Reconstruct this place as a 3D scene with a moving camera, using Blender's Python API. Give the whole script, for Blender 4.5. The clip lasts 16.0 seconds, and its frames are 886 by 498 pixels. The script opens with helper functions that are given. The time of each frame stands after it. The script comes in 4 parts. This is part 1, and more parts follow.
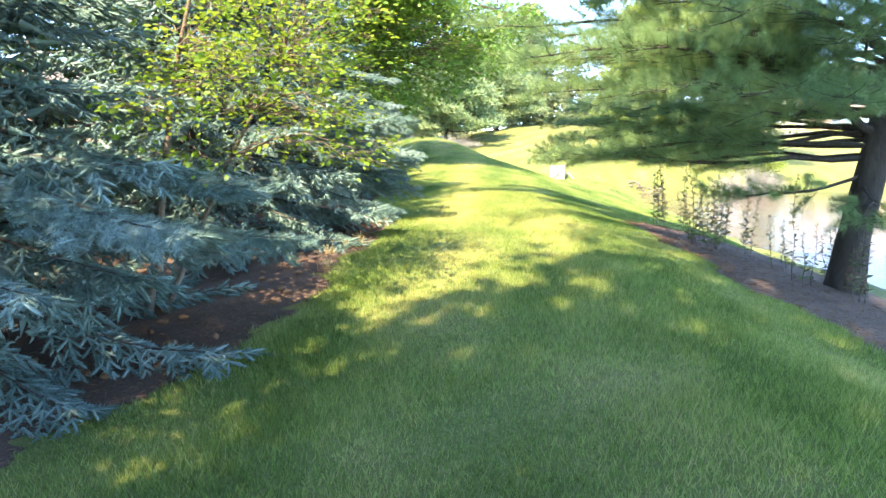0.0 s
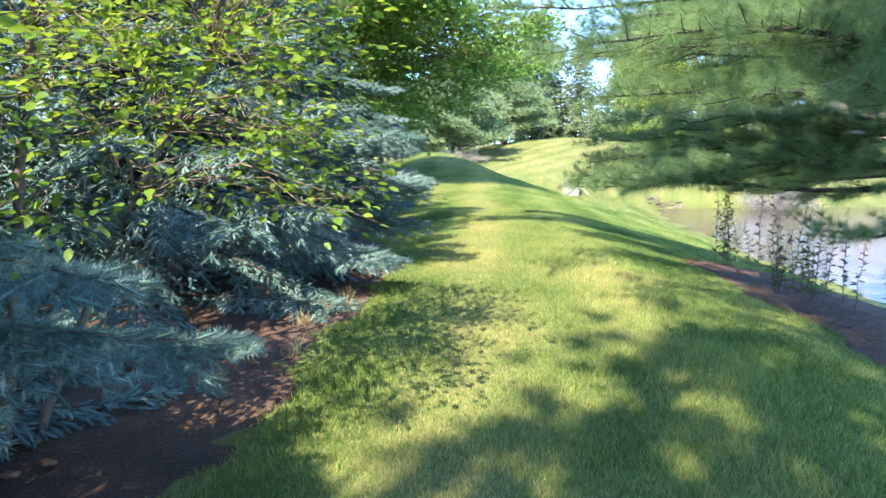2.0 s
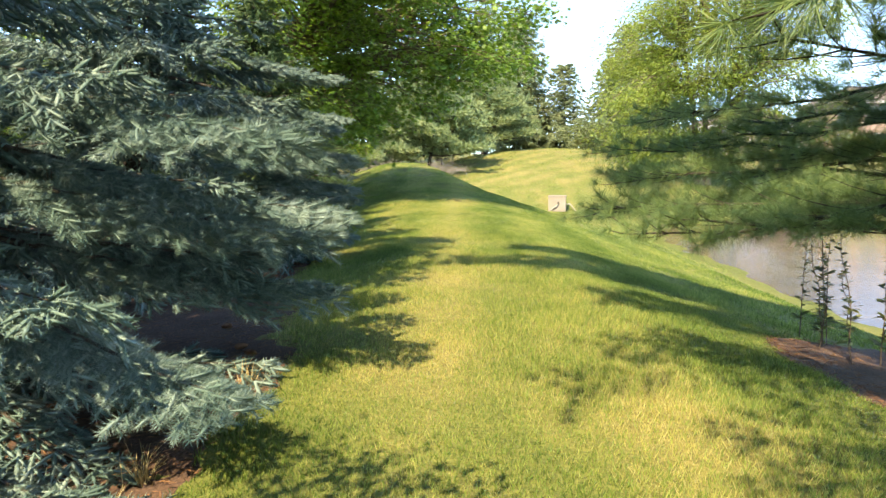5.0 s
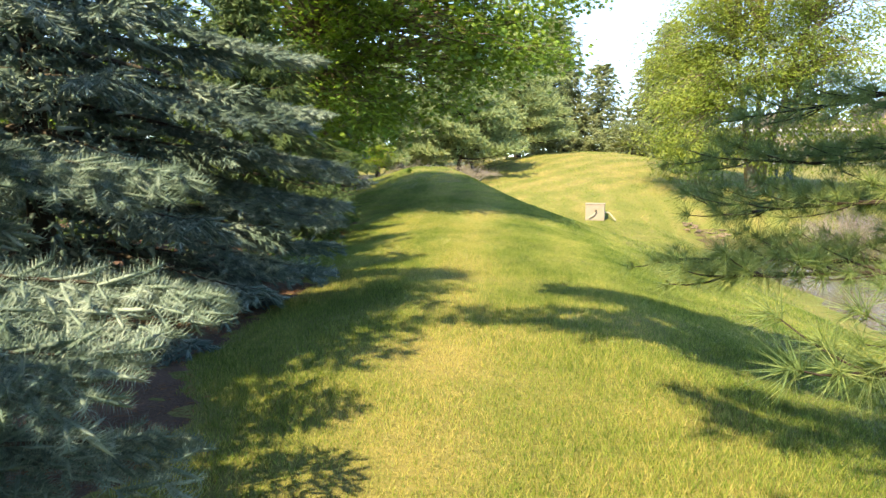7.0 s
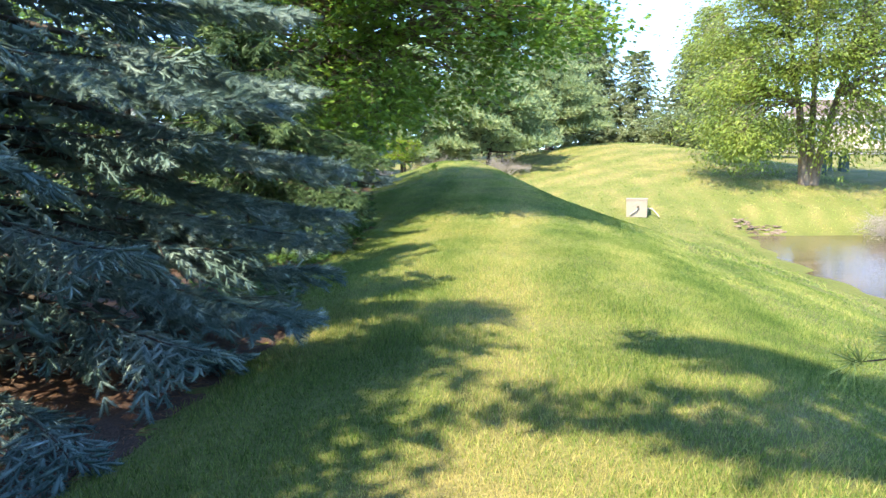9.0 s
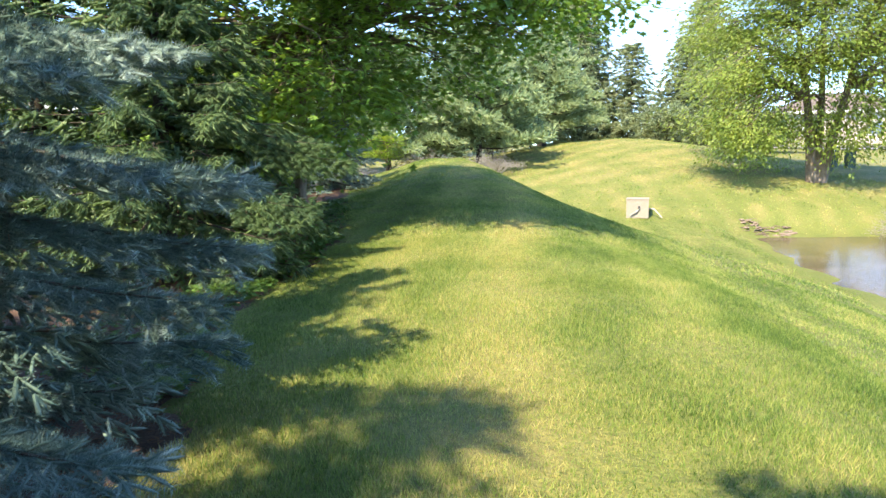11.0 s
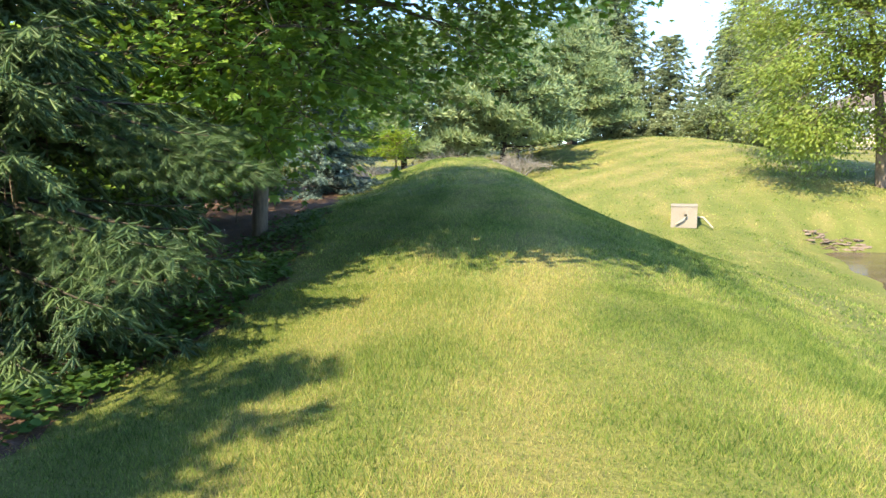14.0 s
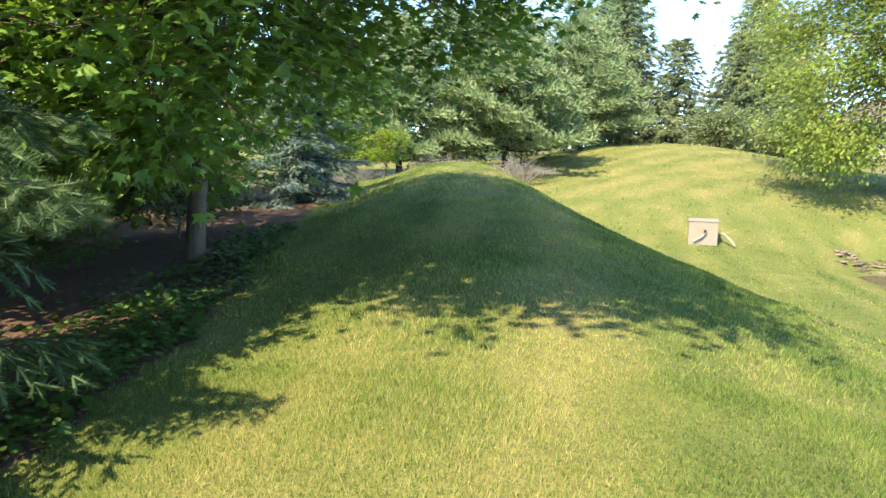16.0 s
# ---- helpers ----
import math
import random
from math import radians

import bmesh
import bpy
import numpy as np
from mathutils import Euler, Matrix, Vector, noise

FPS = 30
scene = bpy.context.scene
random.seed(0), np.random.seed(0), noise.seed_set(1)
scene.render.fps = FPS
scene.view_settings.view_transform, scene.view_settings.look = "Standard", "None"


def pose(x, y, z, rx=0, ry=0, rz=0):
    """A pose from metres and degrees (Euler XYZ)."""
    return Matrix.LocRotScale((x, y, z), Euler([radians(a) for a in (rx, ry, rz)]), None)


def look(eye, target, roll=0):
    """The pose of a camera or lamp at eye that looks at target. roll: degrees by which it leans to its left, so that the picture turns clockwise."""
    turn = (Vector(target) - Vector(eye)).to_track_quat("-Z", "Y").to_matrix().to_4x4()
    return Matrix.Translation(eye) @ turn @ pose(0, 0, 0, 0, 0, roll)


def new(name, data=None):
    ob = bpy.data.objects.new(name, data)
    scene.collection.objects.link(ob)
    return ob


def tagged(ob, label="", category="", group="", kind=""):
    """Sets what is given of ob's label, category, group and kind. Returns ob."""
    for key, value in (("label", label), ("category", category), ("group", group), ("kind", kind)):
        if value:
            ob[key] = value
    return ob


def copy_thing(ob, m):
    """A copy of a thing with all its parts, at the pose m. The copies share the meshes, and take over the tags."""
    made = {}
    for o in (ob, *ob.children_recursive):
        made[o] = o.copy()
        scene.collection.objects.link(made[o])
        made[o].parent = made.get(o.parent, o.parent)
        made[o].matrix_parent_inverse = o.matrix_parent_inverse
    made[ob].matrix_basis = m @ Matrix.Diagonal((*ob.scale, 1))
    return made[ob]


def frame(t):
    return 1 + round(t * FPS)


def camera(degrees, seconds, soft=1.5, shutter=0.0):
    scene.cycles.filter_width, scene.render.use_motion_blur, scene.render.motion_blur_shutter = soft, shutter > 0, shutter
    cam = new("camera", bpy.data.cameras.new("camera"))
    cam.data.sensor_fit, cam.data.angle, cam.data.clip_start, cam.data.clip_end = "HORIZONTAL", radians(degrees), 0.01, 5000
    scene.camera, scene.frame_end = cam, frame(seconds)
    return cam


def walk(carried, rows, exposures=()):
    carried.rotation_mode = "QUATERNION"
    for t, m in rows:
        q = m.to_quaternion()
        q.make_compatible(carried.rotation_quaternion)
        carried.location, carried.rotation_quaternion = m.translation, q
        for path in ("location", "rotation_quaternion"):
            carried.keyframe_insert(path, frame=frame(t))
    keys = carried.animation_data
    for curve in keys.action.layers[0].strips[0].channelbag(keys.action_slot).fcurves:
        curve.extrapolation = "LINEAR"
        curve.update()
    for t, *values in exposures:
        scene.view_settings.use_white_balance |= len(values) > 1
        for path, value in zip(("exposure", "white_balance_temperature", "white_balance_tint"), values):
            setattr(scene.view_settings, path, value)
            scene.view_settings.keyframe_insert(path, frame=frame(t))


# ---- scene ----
cam = camera(66.0, 16.0)
PATH = [
    (0, (-0.133, 1.715, 1.064), (-0.12, 3.693, 0.769), -0.5),
    (0.5, (-0.121, 2.362, 1.092), (-0.145, 4.341, 0.804), -0.6),
    (1, (-0.176, 2.989, 1.121), (-0.211, 4.97, 0.85), -0.8),
    (1.5, (-0.193, 3.612, 1.16), (-0.232, 5.594, 0.898), -1.0),
    (2, (-0.233, 4.199, 1.198), (-0.236, 6.183, 0.941), -0.9),
    (2.5, (-0.181, 4.823, 1.22), (-0.147, 6.807, 0.968), -0.8),
    (3, (-0.192, 5.429, 1.226), (-0.121, 7.412, 0.982), -0.6),
    (3.5, (-0.081, 6.061, 1.243), (0.014, 8.045, 1.009), -0.4),
    (4, (0.023, 6.624, 1.255), (0.112, 8.609, 1.028), -0.4),
    (6.5, (0.39, 10.088, 1.364), (0.373, 12.074, 1.13), -0.1),
    (7, (0.477, 10.655, 1.393), (0.436, 12.642, 1.17), 0.1),
    (7.5, (0.461, 11.225, 1.389), (0.382, 13.211, 1.167), 0.1),
    (8, (0.442, 11.801, 1.401), (0.335, 13.785, 1.175), -0.1),
    (8.5, (0.426, 12.41, 1.415), (0.299, 14.392, 1.18), -0.3),
    (9, (0.375, 12.963, 1.44), (0.251, 14.944, 1.199), -0.5),
    (11.5, (0.43, 15.983, 1.527), (0.335, 17.965, 1.273), -0.7),
    (12, (0.473, 16.639, 1.519), (0.361, 18.62, 1.264), -0.5),
    (12.5, (0.521, 17.226, 1.535), (0.397, 19.206, 1.28), -0.4),
    (13, (0.585, 17.829, 1.554), (0.442, 19.807, 1.299), -0.4),
    (13.5, (0.565, 18.424, 1.575), (0.409, 20.402, 1.316), -0.3),
    (14, (0.614, 19.044, 1.582), (0.44, 21.019, 1.324), -0.3),
    (14.5, (0.569, 19.661, 1.601), (0.389, 21.635, 1.34), -0.1),
    (15, (0.635, 20.277, 1.615), (0.447, 22.252, 1.357), 0.1),
    (15.5, (0.577, 20.931, 1.628), (0.392, 22.905, 1.371), 0.5),
    (16, (0.58, 21.549, 1.678), (0.408, 23.526, 1.426), 0.9),
]
walk(cam, [(t, look(eye, target, roll)) for t, eye, target, roll in PATH],
     exposures=[(0.0, 3.45, 7800, 8), (0.5, 3.36, 7700, 8), (1.0, 3.15, 7600, 8), (1.5, 2.98, 6600, 8), (2.0, 2.82, 6400, 9), (2.5, 2.62, 6400, 9), (4.0, 2.42, 7700, 9), (6.5, 2.42, 10200, 9), (8.0, 2.47, 10000, 9), (8.6, 2.5, 9600, 9), (9.0, 2.65, 7200, 10), (12.5, 2.46, 8000, 8), (14.0, 2.4, 8000, 7), (16.0, 2.38, 8000, 6)])

# ---- light ----
SUN_FROM = Vector((-0.50, -0.86, 1.15)).normalized()
world = bpy.data.worlds.new("sky")
scene.world = world
world.use_nodes = True
_nt = world.node_tree
_sky = _nt.nodes.new("ShaderNodeTexSky")
_sky.sky_type, _sky.sun_disc = "NISHITA", False
_sky.sun_elevation = math.asin(SUN_FROM.z)
_sky.sun_rotation = math.atan2(SUN_FROM.x, SUN_FROM.y)
_sky.air_density, _sky.dust_density, _sky.ozone_density = 0.72, 0.0, 4.0
_sky.altitude = 1500
_nt.nodes["Background"].inputs[1].default_value = 0.15
_tint = _nt.nodes.new("ShaderNodeMix")
_tint.data_type, _tint.blend_type = "RGBA", "MULTIPLY"
_tint.inputs[0].default_value, _tint.inputs[7].default_value = 1.0, (0.87, 0.95, 1.05, 1)
_nt.links.new(_sky.outputs[0], _tint.inputs[6])
_nt.links.new(_tint.outputs[2], _nt.nodes["Background"].inputs[0])
sun = new("sun", bpy.data.lights.new("sun", "SUN"))
sun.data.energy, sun.data.angle, sun.data.color = 2.4, radians(0.55), (1.0, 0.90, 0.72)
sun.matrix_world = look(SUN_FROM * 60, (0, 0, 0))

# ---- materials ----


def nodes(name):
    m = bpy.data.materials.new(name)
    m.use_nodes = True
    nt = m.node_tree
    return m, nt, nt.nodes["Principled BSDF"]


def noise_node(nt, scale, detail=4, vec=None, rough=0.55):
    n = nt.nodes.new("ShaderNodeTexNoise")
    n.inputs["Scale"].default_value, n.inputs["Detail"].default_value = scale, detail
    n.inputs["Roughness"].default_value = rough
    if vec is not None:
        nt.links.new(vec, n.inputs["Vector"])
    return n.outputs["Fac"]


def ramp(nt, fac, stops):
    r = nt.nodes.new("ShaderNodeValToRGB")
    while len(r.color_ramp.elements) < len(stops):
        r.color_ramp.elements.new(0.5)
    for e, (p, c) in zip(r.color_ramp.elements, stops):
        e.position, e.color = p, (*c, 1)
    nt.links.new(fac, r.inputs[0])
    return r.outputs[0]


def mix(nt, a, b, fac, mode="MIX"):
    n = nt.nodes.new("ShaderNodeMix")
    n.data_type, n.blend_type = "RGBA", mode
    for sock, v in ((n.inputs[6], a), (n.inputs[7], b), (n.inputs[0], fac)):
        if isinstance(v, (int, float)):
            sock.default_value = v
        elif isinstance(v, tuple):
            sock.default_value = (*v, 1)
        else:
            nt.links.new(v, sock)
    return n.outputs[2]


def coords(nt, stretch=(1, 1, 1)):
    g = nt.nodes.new("ShaderNodeNewGeometry")
    mp = nt.nodes.new("ShaderNodeMapping")
    mp.inputs["Scale"].default_value = stretch
    nt.links.new(g.outputs["Position"], mp.inputs["Vector"])
    return mp.outputs["Vector"]


def objco(nt, stretch=(1, 1, 1)):
    g = nt.nodes.new("ShaderNodeTexCoord")
    mp = nt.nodes.new("ShaderNodeMapping")
    mp.inputs["Scale"].default_value = stretch
    nt.links.new(g.outputs["Object"], mp.inputs["Vector"])
    return mp.outputs["Vector"]


def bump(nt, bsdf, fac, strength, dist):
    b = nt.nodes.new("ShaderNodeBump")
    b.inputs["Strength"].default_value, b.inputs["Distance"].default_value = strength, dist
    nt.links.new(fac, b.inputs["Height"])
    nt.links.new(b.outputs[0], bsdf.inputs["Normal"])


def leafy(name, dark, mid, light, through_light, trans=0.35, rough=0.5, spread=1.3, spec=0.35, stops=(0.2, 0.5, 0.8), each=0.5):
    """Leaf or needle: varies from piece to piece and from clump to clump, and lets some light through."""
    m, nt, b = nodes(name)
    g = nt.nodes.new("ShaderNodeNewGeometry")
    clump = noise_node(nt, spread, 3, coords(nt))
    add = nt.nodes.new("ShaderNodeMath")
    add.operation = "MULTIPLY_ADD"
    nt.links.new(g.outputs["Random Per Island"], add.inputs[0])
    add.inputs[1].default_value = each
    nt.links.new(clump, add.inputs[2])
    sub = nt.nodes.new("ShaderNodeMath")
    sub.operation = "SUBTRACT"
    nt.links.new(add.outputs[0], sub.inputs[0])
    sub.inputs[1].default_value = each / 2
    c = ramp(nt, sub.outputs[0], list(zip(stops, (dark, mid, light))))
    nt.links.new(c, b.inputs["Base Color"])
    b.inputs["Roughness"].default_value = rough
    b.inputs["Specular IOR Level"].default_value = spec
    t = nt.nodes.new("ShaderNodeBsdfTranslucent")
    nt.links.new(mix(nt, c, through_light, 0.6), t.inputs[0])
    ms = nt.nodes.new("ShaderNodeMixShader")
    ms.inputs[0].default_value = trans
    nt.links.new(b.outputs[0], ms.inputs[1])
    nt.links.new(t.outputs[0], ms.inputs[2])
    nt.links.new(ms.outputs[0], nt.nodes["Material Output"].inputs[0])
    return m


def rough_mat(name, dark, light, scale, rough=0.85, stretch=(1, 1, 1), relief=0.02, fine=8.0, third=None):
    m, nt, b = nodes(name)
    v = objco(nt, stretch)
    big, small = noise_node(nt, scale, 5, v), noise_node(nt, scale * fine, 4, v)
    c = ramp(nt, big, [(0.3, dark), (0.7, light)])
    c = mix(nt, c, ramp(nt, small, [(0.3, tuple(x * 0.6 for x in dark)), (0.7, third or light)]), 0.45)
    nt.links.new(c, b.inputs["Base Color"])
    b.inputs["Roughness"].default_value = rough
    bump(nt, b, small, 0.6, relief)
    return m


def math_node(nt, op, a, b=0.0, c=0.0):
    n = nt.nodes.new("ShaderNodeMath")
    n.operation = op
    for sock, v in zip(n.inputs, (a, b, c)):
        if isinstance(v, (int, float)):
            sock.default_value = v
        else:
            nt.links.new(v, sock)
    return n.outputs[0]


def mow_bands(nt, turn, scale):
    """Bands that the mower leaves, 0 to 1, running along a heading."""
    rot = nt.nodes.new("ShaderNodeMapping")
    rot.inputs["Rotation"].default_value = (0, 0, radians(turn))
    nt.links.new(coords(nt), rot.inputs["Vector"])
    w = nt.nodes.new("ShaderNodeTexWave")
    w.inputs["Scale"].default_value, w.inputs["Distortion"].default_value = scale, 1.0
    w.inputs["Detail"].default_value, w.inputs["Detail Scale"].default_value = 3.0, 0.5
    nt.links.new(rot.outputs[0], w.inputs["Vector"])
    return w.outputs["Fac"]


def dryness(nt):
    """How straw-dry the lawn is from place to place, about 0 to 1."""
    g = nt.nodes.new("ShaderNodeNewGeometry")
    sep = nt.nodes.new("ShaderNodeSeparateXYZ")
    nt.links.new(g.outputs["Position"], sep.inputs[0])
    x, y = sep.outputs[0], sep.outputs[1]
    far = math_node(nt, "MULTIPLY_ADD", y, 1 / 8, -46 / 8)
    far = math_node(nt, "MINIMUM", math_node(nt, "MAXIMUM", far, 0.0), 1.0)
    bands = mix(nt, mow_bands(nt, 4, 0.20), mow_bands(nt, 52, 0.155), far)
    crest = math_node(nt, "MULTIPLY", math_node(nt, "SUBTRACT", x, 0.55), 0.75)
    crest = math_node(nt, "POWER", 2.718, math_node(nt, "MULTIPLY", math_node(nt, "MULTIPLY", crest, crest), -1.0))
    crest = math_node(nt, "MULTIPLY", crest, math_node(nt, "SUBTRACT", 1.0, far))
    broad = noise_node(nt, 0.5, 4, coords(nt))
    streak = noise_node(nt, 2.2, 6, coords(nt, (1.0, 0.5, 1.0)), 0.7)
    d = math_node(nt, "MULTIPLY_ADD", broad, 1.3, -0.82)
    d = math_node(nt, "ADD", d, math_node(nt, "MULTIPLY", streak, 0.9))
    d = math_node(nt, "ADD", d, math_node(nt, "MULTIPLY", bands, 0.26))
    d = math_node(nt, "ADD", d, math_node(nt, "MULTIPLY", crest, 0.22))
    return math_node(nt, "ADD", d, math_node(nt, "MULTIPLY", far, 0.24))


def lawn_material():
    m, nt, b = nodes("lawn")
    v = coords(nt)
    grain, fine = noise_node(nt, 9.0, 5, v, 0.7), noise_node(nt, 70.0, 3, v, 0.7)
    c = ramp(nt, dryness(nt), [(0.25, (0.070, 0.125, 0.032)), (0.5, (0.135, 0.168, 0.05)), (0.72, (0.24, 0.212, 0.09)), (0.95, (0.34, 0.27, 0.13))])
    c = mix(nt, c, ramp(nt, grain, [(0.3, (0.055, 0.092, 0.020)), (0.72, (0.25, 0.225, 0.07))]), 0.35)
    c = mix(nt, c, ramp(nt, fine, [(0.3, (0.045, 0.07, 0.016)), (0.7, (0.32, 0.31, 0.10))]), 0.4)
    c = mix(nt, c, (0.05, 0.09, 0.022), ramp(nt, noise_node(nt, 22.0, 4, v, 0.75), [(0.54, (0, 0, 0)), (0.70, (0.7, 0.7, 0.7))]))
    nt.links.new(c, b.inputs["Base Color"])
    b.inputs["Roughness"].default_value = 0.8
    b.inputs["Specular IOR Level"].default_value = 0.2
    bump(nt, b, grain, 1.0, 0.06)
    return m


def blade_material():
    """Grass blades: green to straw with the lawn's dryness and from blade to blade."""
    m, nt, b = nodes("grass_blade")
    g = nt.nodes.new("ShaderNodeNewGeometry")
    f = math_node(nt, "MULTIPLY_ADD", g.outputs["Random Per Island"], 0.85, -0.43)
    f = math_node(nt, "ADD", f, dryness(nt))
    c = ramp(nt, f, [(0.0, (0.045, 0.10, 0.027)), (0.35, (0.155, 0.26, 0.062)), (0.65, (0.32, 0.395, 0.112)), (1.0, (0.55, 0.495, 0.215))])
    nt.links.new(c, b.inputs["Base Color"])
    b.inputs["Roughness"].default_value = 0.5
    b.inputs["Specular IOR Level"].default_value = 0.3
    t = nt.nodes.new("ShaderNodeBsdfTranslucent")
    nt.links.new(mix(nt, c, (0.32, 0.42, 0.08), 0.4), t.inputs[0])
    ms = nt.nodes.new("ShaderNodeMixShader")
    ms.inputs[0].default_value = 0.4
    nt.links.new(b.outputs[0], ms.inputs[1])
    nt.links.new(t.outputs[0], ms.inputs[2])
    nt.links.new(ms.outputs[0], nt.nodes["Material Output"].inputs[0])
    return m


LAWN = lawn_material()
BLADE = blade_material()
STRAW = leafy("dry_straw", (0.25, 0.19, 0.09), (0.42, 0.34, 0.17), (0.60, 0.50, 0.28), (0.45, 0.36, 0.16), 0.3, 0.6, 3.0)
MULCH = rough_mat("mulch", (0.038, 0.022, 0.016), (0.115, 0.066, 0.048), 2.2, 0.95, relief=0.03, fine=22.0, third=(0.21, 0.125, 0.085))
DRYNEEDLE = rough_mat("dry_needle", (0.16, 0.07, 0.035), (0.34, 0.18, 0.09), 5.0, 0.9)
BARK = rough_mat("grey_bark", (0.030, 0.025, 0.021), (0.095, 0.080, 0.066), 3.0, 0.95, (1, 1, 0.25), 0.03, 7.0)
PINEBARK = rough_mat("pine_bark", (0.026, 0.020, 0.016), (0.075, 0.060, 0.050), 4.0, 0.95, (1, 1, 0.3), 0.04, 6.0)
MAPLEBARK = rough_mat("maple_bark", (0.075, 0.058, 0.042), (0.21, 0.165, 0.12), 3.5, 0.9, (1, 1, 0.3), 0.02, 7.0)
BIRCHBARK = rough_mat("birch_bark", (0.10, 0.075, 0.055), (0.30, 0.24, 0.19), 4.0, 0.9, (1, 1, 0.6), 0.02, 6.0)
TWIG = rough_mat("dead_twig", (0.10, 0.07, 0.05), (0.27, 0.20, 0.15), 6.0, 0.9)
GREYTWIG = rough_mat("bleached_twig", (0.20, 0.18, 0.16), (0.42, 0.39, 0.35), 6.0, 0.9)
BLUE = leafy("blue_spruce_needle", (0.058, 0.112, 0.098), (0.115, 0.195, 0.175), (0.33, 0.44, 0.415), (0.13, 0.22, 0.16), 0.10, 0.55, 1.6, 0.3, (0.2, 0.5, 0.8), 0.3)
NORWAY = leafy("norway_spruce_needle", (0.036, 0.078, 0.036), (0.070, 0.135, 0.060), (0.16, 0.25, 0.095), (0.17, 0.30, 0.07), 0.28, 0.5, 1.4)
PINE = leafy("white_pine_needle", (0.085, 0.165, 0.075), (0.165, 0.28, 0.125), (0.33, 0.43, 0.18), (0.30, 0.42, 0.12), 0.38, 0.5, 0.9)
# needles of the distant conifers: haze is put into these paler, greyer greens
HAZYPINE = leafy("hazy_far_pine_needle", (0.13, 0.20, 0.10), (0.22, 0.31, 0.155), (0.36, 0.43, 0.22), (0.26, 0.34, 0.12), 0.36, 0.6, 0.35)
HAZYSPRUCE = leafy("hazy_far_spruce_needle", (0.13, 0.185, 0.095), (0.21, 0.275, 0.145), (0.33, 0.37, 0.20), (0.24, 0.31, 0.12), 0.32, 0.6, 0.35)
MAPLE = leafy("maple_leaf", (0.048, 0.125, 0.030), (0.110, 0.225, 0.045), (0.27, 0.42, 0.085), (0.36, 0.54, 0.06), 0.33, 0.42, 0.9)
BIRCHLEAF = leafy("birch_leaf", (0.10, 0.165, 0.038), (0.19, 0.27, 0.062), (0.34, 0.41, 0.105), (0.40, 0.48, 0.085), 0.5, 0.45, 0.5)
SHRUBLEAF = leafy("shrub_leaf", (0.075, 0.160, 0.022), (0.15, 0.27, 0.034), (0.27, 0.38, 0.05), (0.44, 0.54, 0.05), 0.5, 0.45, 1.2)
IVY = leafy("ground_ivy_leaf", (0.030, 0.075, 0.018), (0.055, 0.125, 0.030), (0.11, 0.20, 0.05), (0.16, 0.30, 0.04), 0.3, 0.5, 1.5)
WEED = leafy("weed_leaf", (0.055, 0.085, 0.035), (0.10, 0.14, 0.055), (0.20, 0.22, 0.10), (0.22, 0.26, 0.08), 0.3, 0.6, 2.0)
BOX = rough_mat("tan_box_paint", (0.29, 0.255, 0.215), (0.35, 0.31, 0.265), 1.5, 0.6, relief=0.002, fine=20.0)
PIPE = rough_mat("pipe_plastic", (0.36, 0.34, 0.30), (0.48, 0.46, 0.42), 4.0, 0.4, relief=0.001)
IRON = rough_mat("dark_metal", (0.03, 0.03, 0.03), (0.09, 0.085, 0.08), 8.0, 0.5, relief=0.002)
STONE = rough_mat("rubble_stone", (0.14, 0.10, 0.075), (0.30, 0.24, 0.19), 2.0, 0.9, relief=0.02)
CONCRETE = rough_mat("concrete", (0.45, 0.43, 0.40), (0.62, 0.60, 0.56), 0.6, 0.9, relief=0.005, fine=14.0)
ASPHALT = rough_mat("asphalt", (0.045, 0.045, 0.048), (0.085, 0.083, 0.08), 0.4, 0.9, relief=0.004, fine=30.0)
SIDING = rough_mat("beige_siding", (0.52, 0.44, 0.37), (0.66, 0.57, 0.49), 0.5, 0.8, relief=0.004, fine=16.0)
BRICKTAN = rough_mat("pink_brick", (0.36, 0.24, 0.19), (0.55, 0.40, 0.33), 1.2, 0.9, relief=0.01, fine=9.0)
ROOF = rough_mat("roof_shingle", (0.11, 0.085, 0.075), (0.22, 0.18, 0.16), 1.0, 0.95, relief=0.01, fine=9.0)
TRIM = rough_mat("white_trim", (0.68, 0.67, 0.65), (0.80, 0.79, 0.77), 1.0, 0.6, relief=0.002)
GREENMETAL = rough_mat("green_metal", (0.03, 0.065, 0.05), (0.05, 0.10, 0.075), 2.0, 0.5, relief=0.002)


def glass_material():
    m, nt, b = nodes("window_glass")
    b.inputs["Base Color"].default_value = (0.10, 0.13, 0.16, 1)
    b.inputs["Roughness"].default_value = 0.06
    b.inputs["Specular IOR Level"].default_value = 0.9
    return m


def water_material():
    m, nt, b = nodes("pond_water")
    v = coords(nt, (1, 2.2, 1))
    c = ramp(nt, noise_node(nt, 0.5, 5, v), [(0.4, (0.07, 0.056, 0.042)), (0.68, (0.135, 0.105, 0.078))])
    nt.links.new(c, b.inputs["Base Color"])
    b.inputs["Roughness"].default_value = 0.07
    b.inputs["IOR"].default_value = 1.33
    b.inputs["Specular IOR Level"].default_value = 0.13
    bump(nt, b, noise_node(nt, 5.0, 3, v), 0.12, 0.05)
    return m


GLASS, WATER = glass_material(), water_material()

# ---- mesh helpers ----
rng = np.random.default_rng(7)


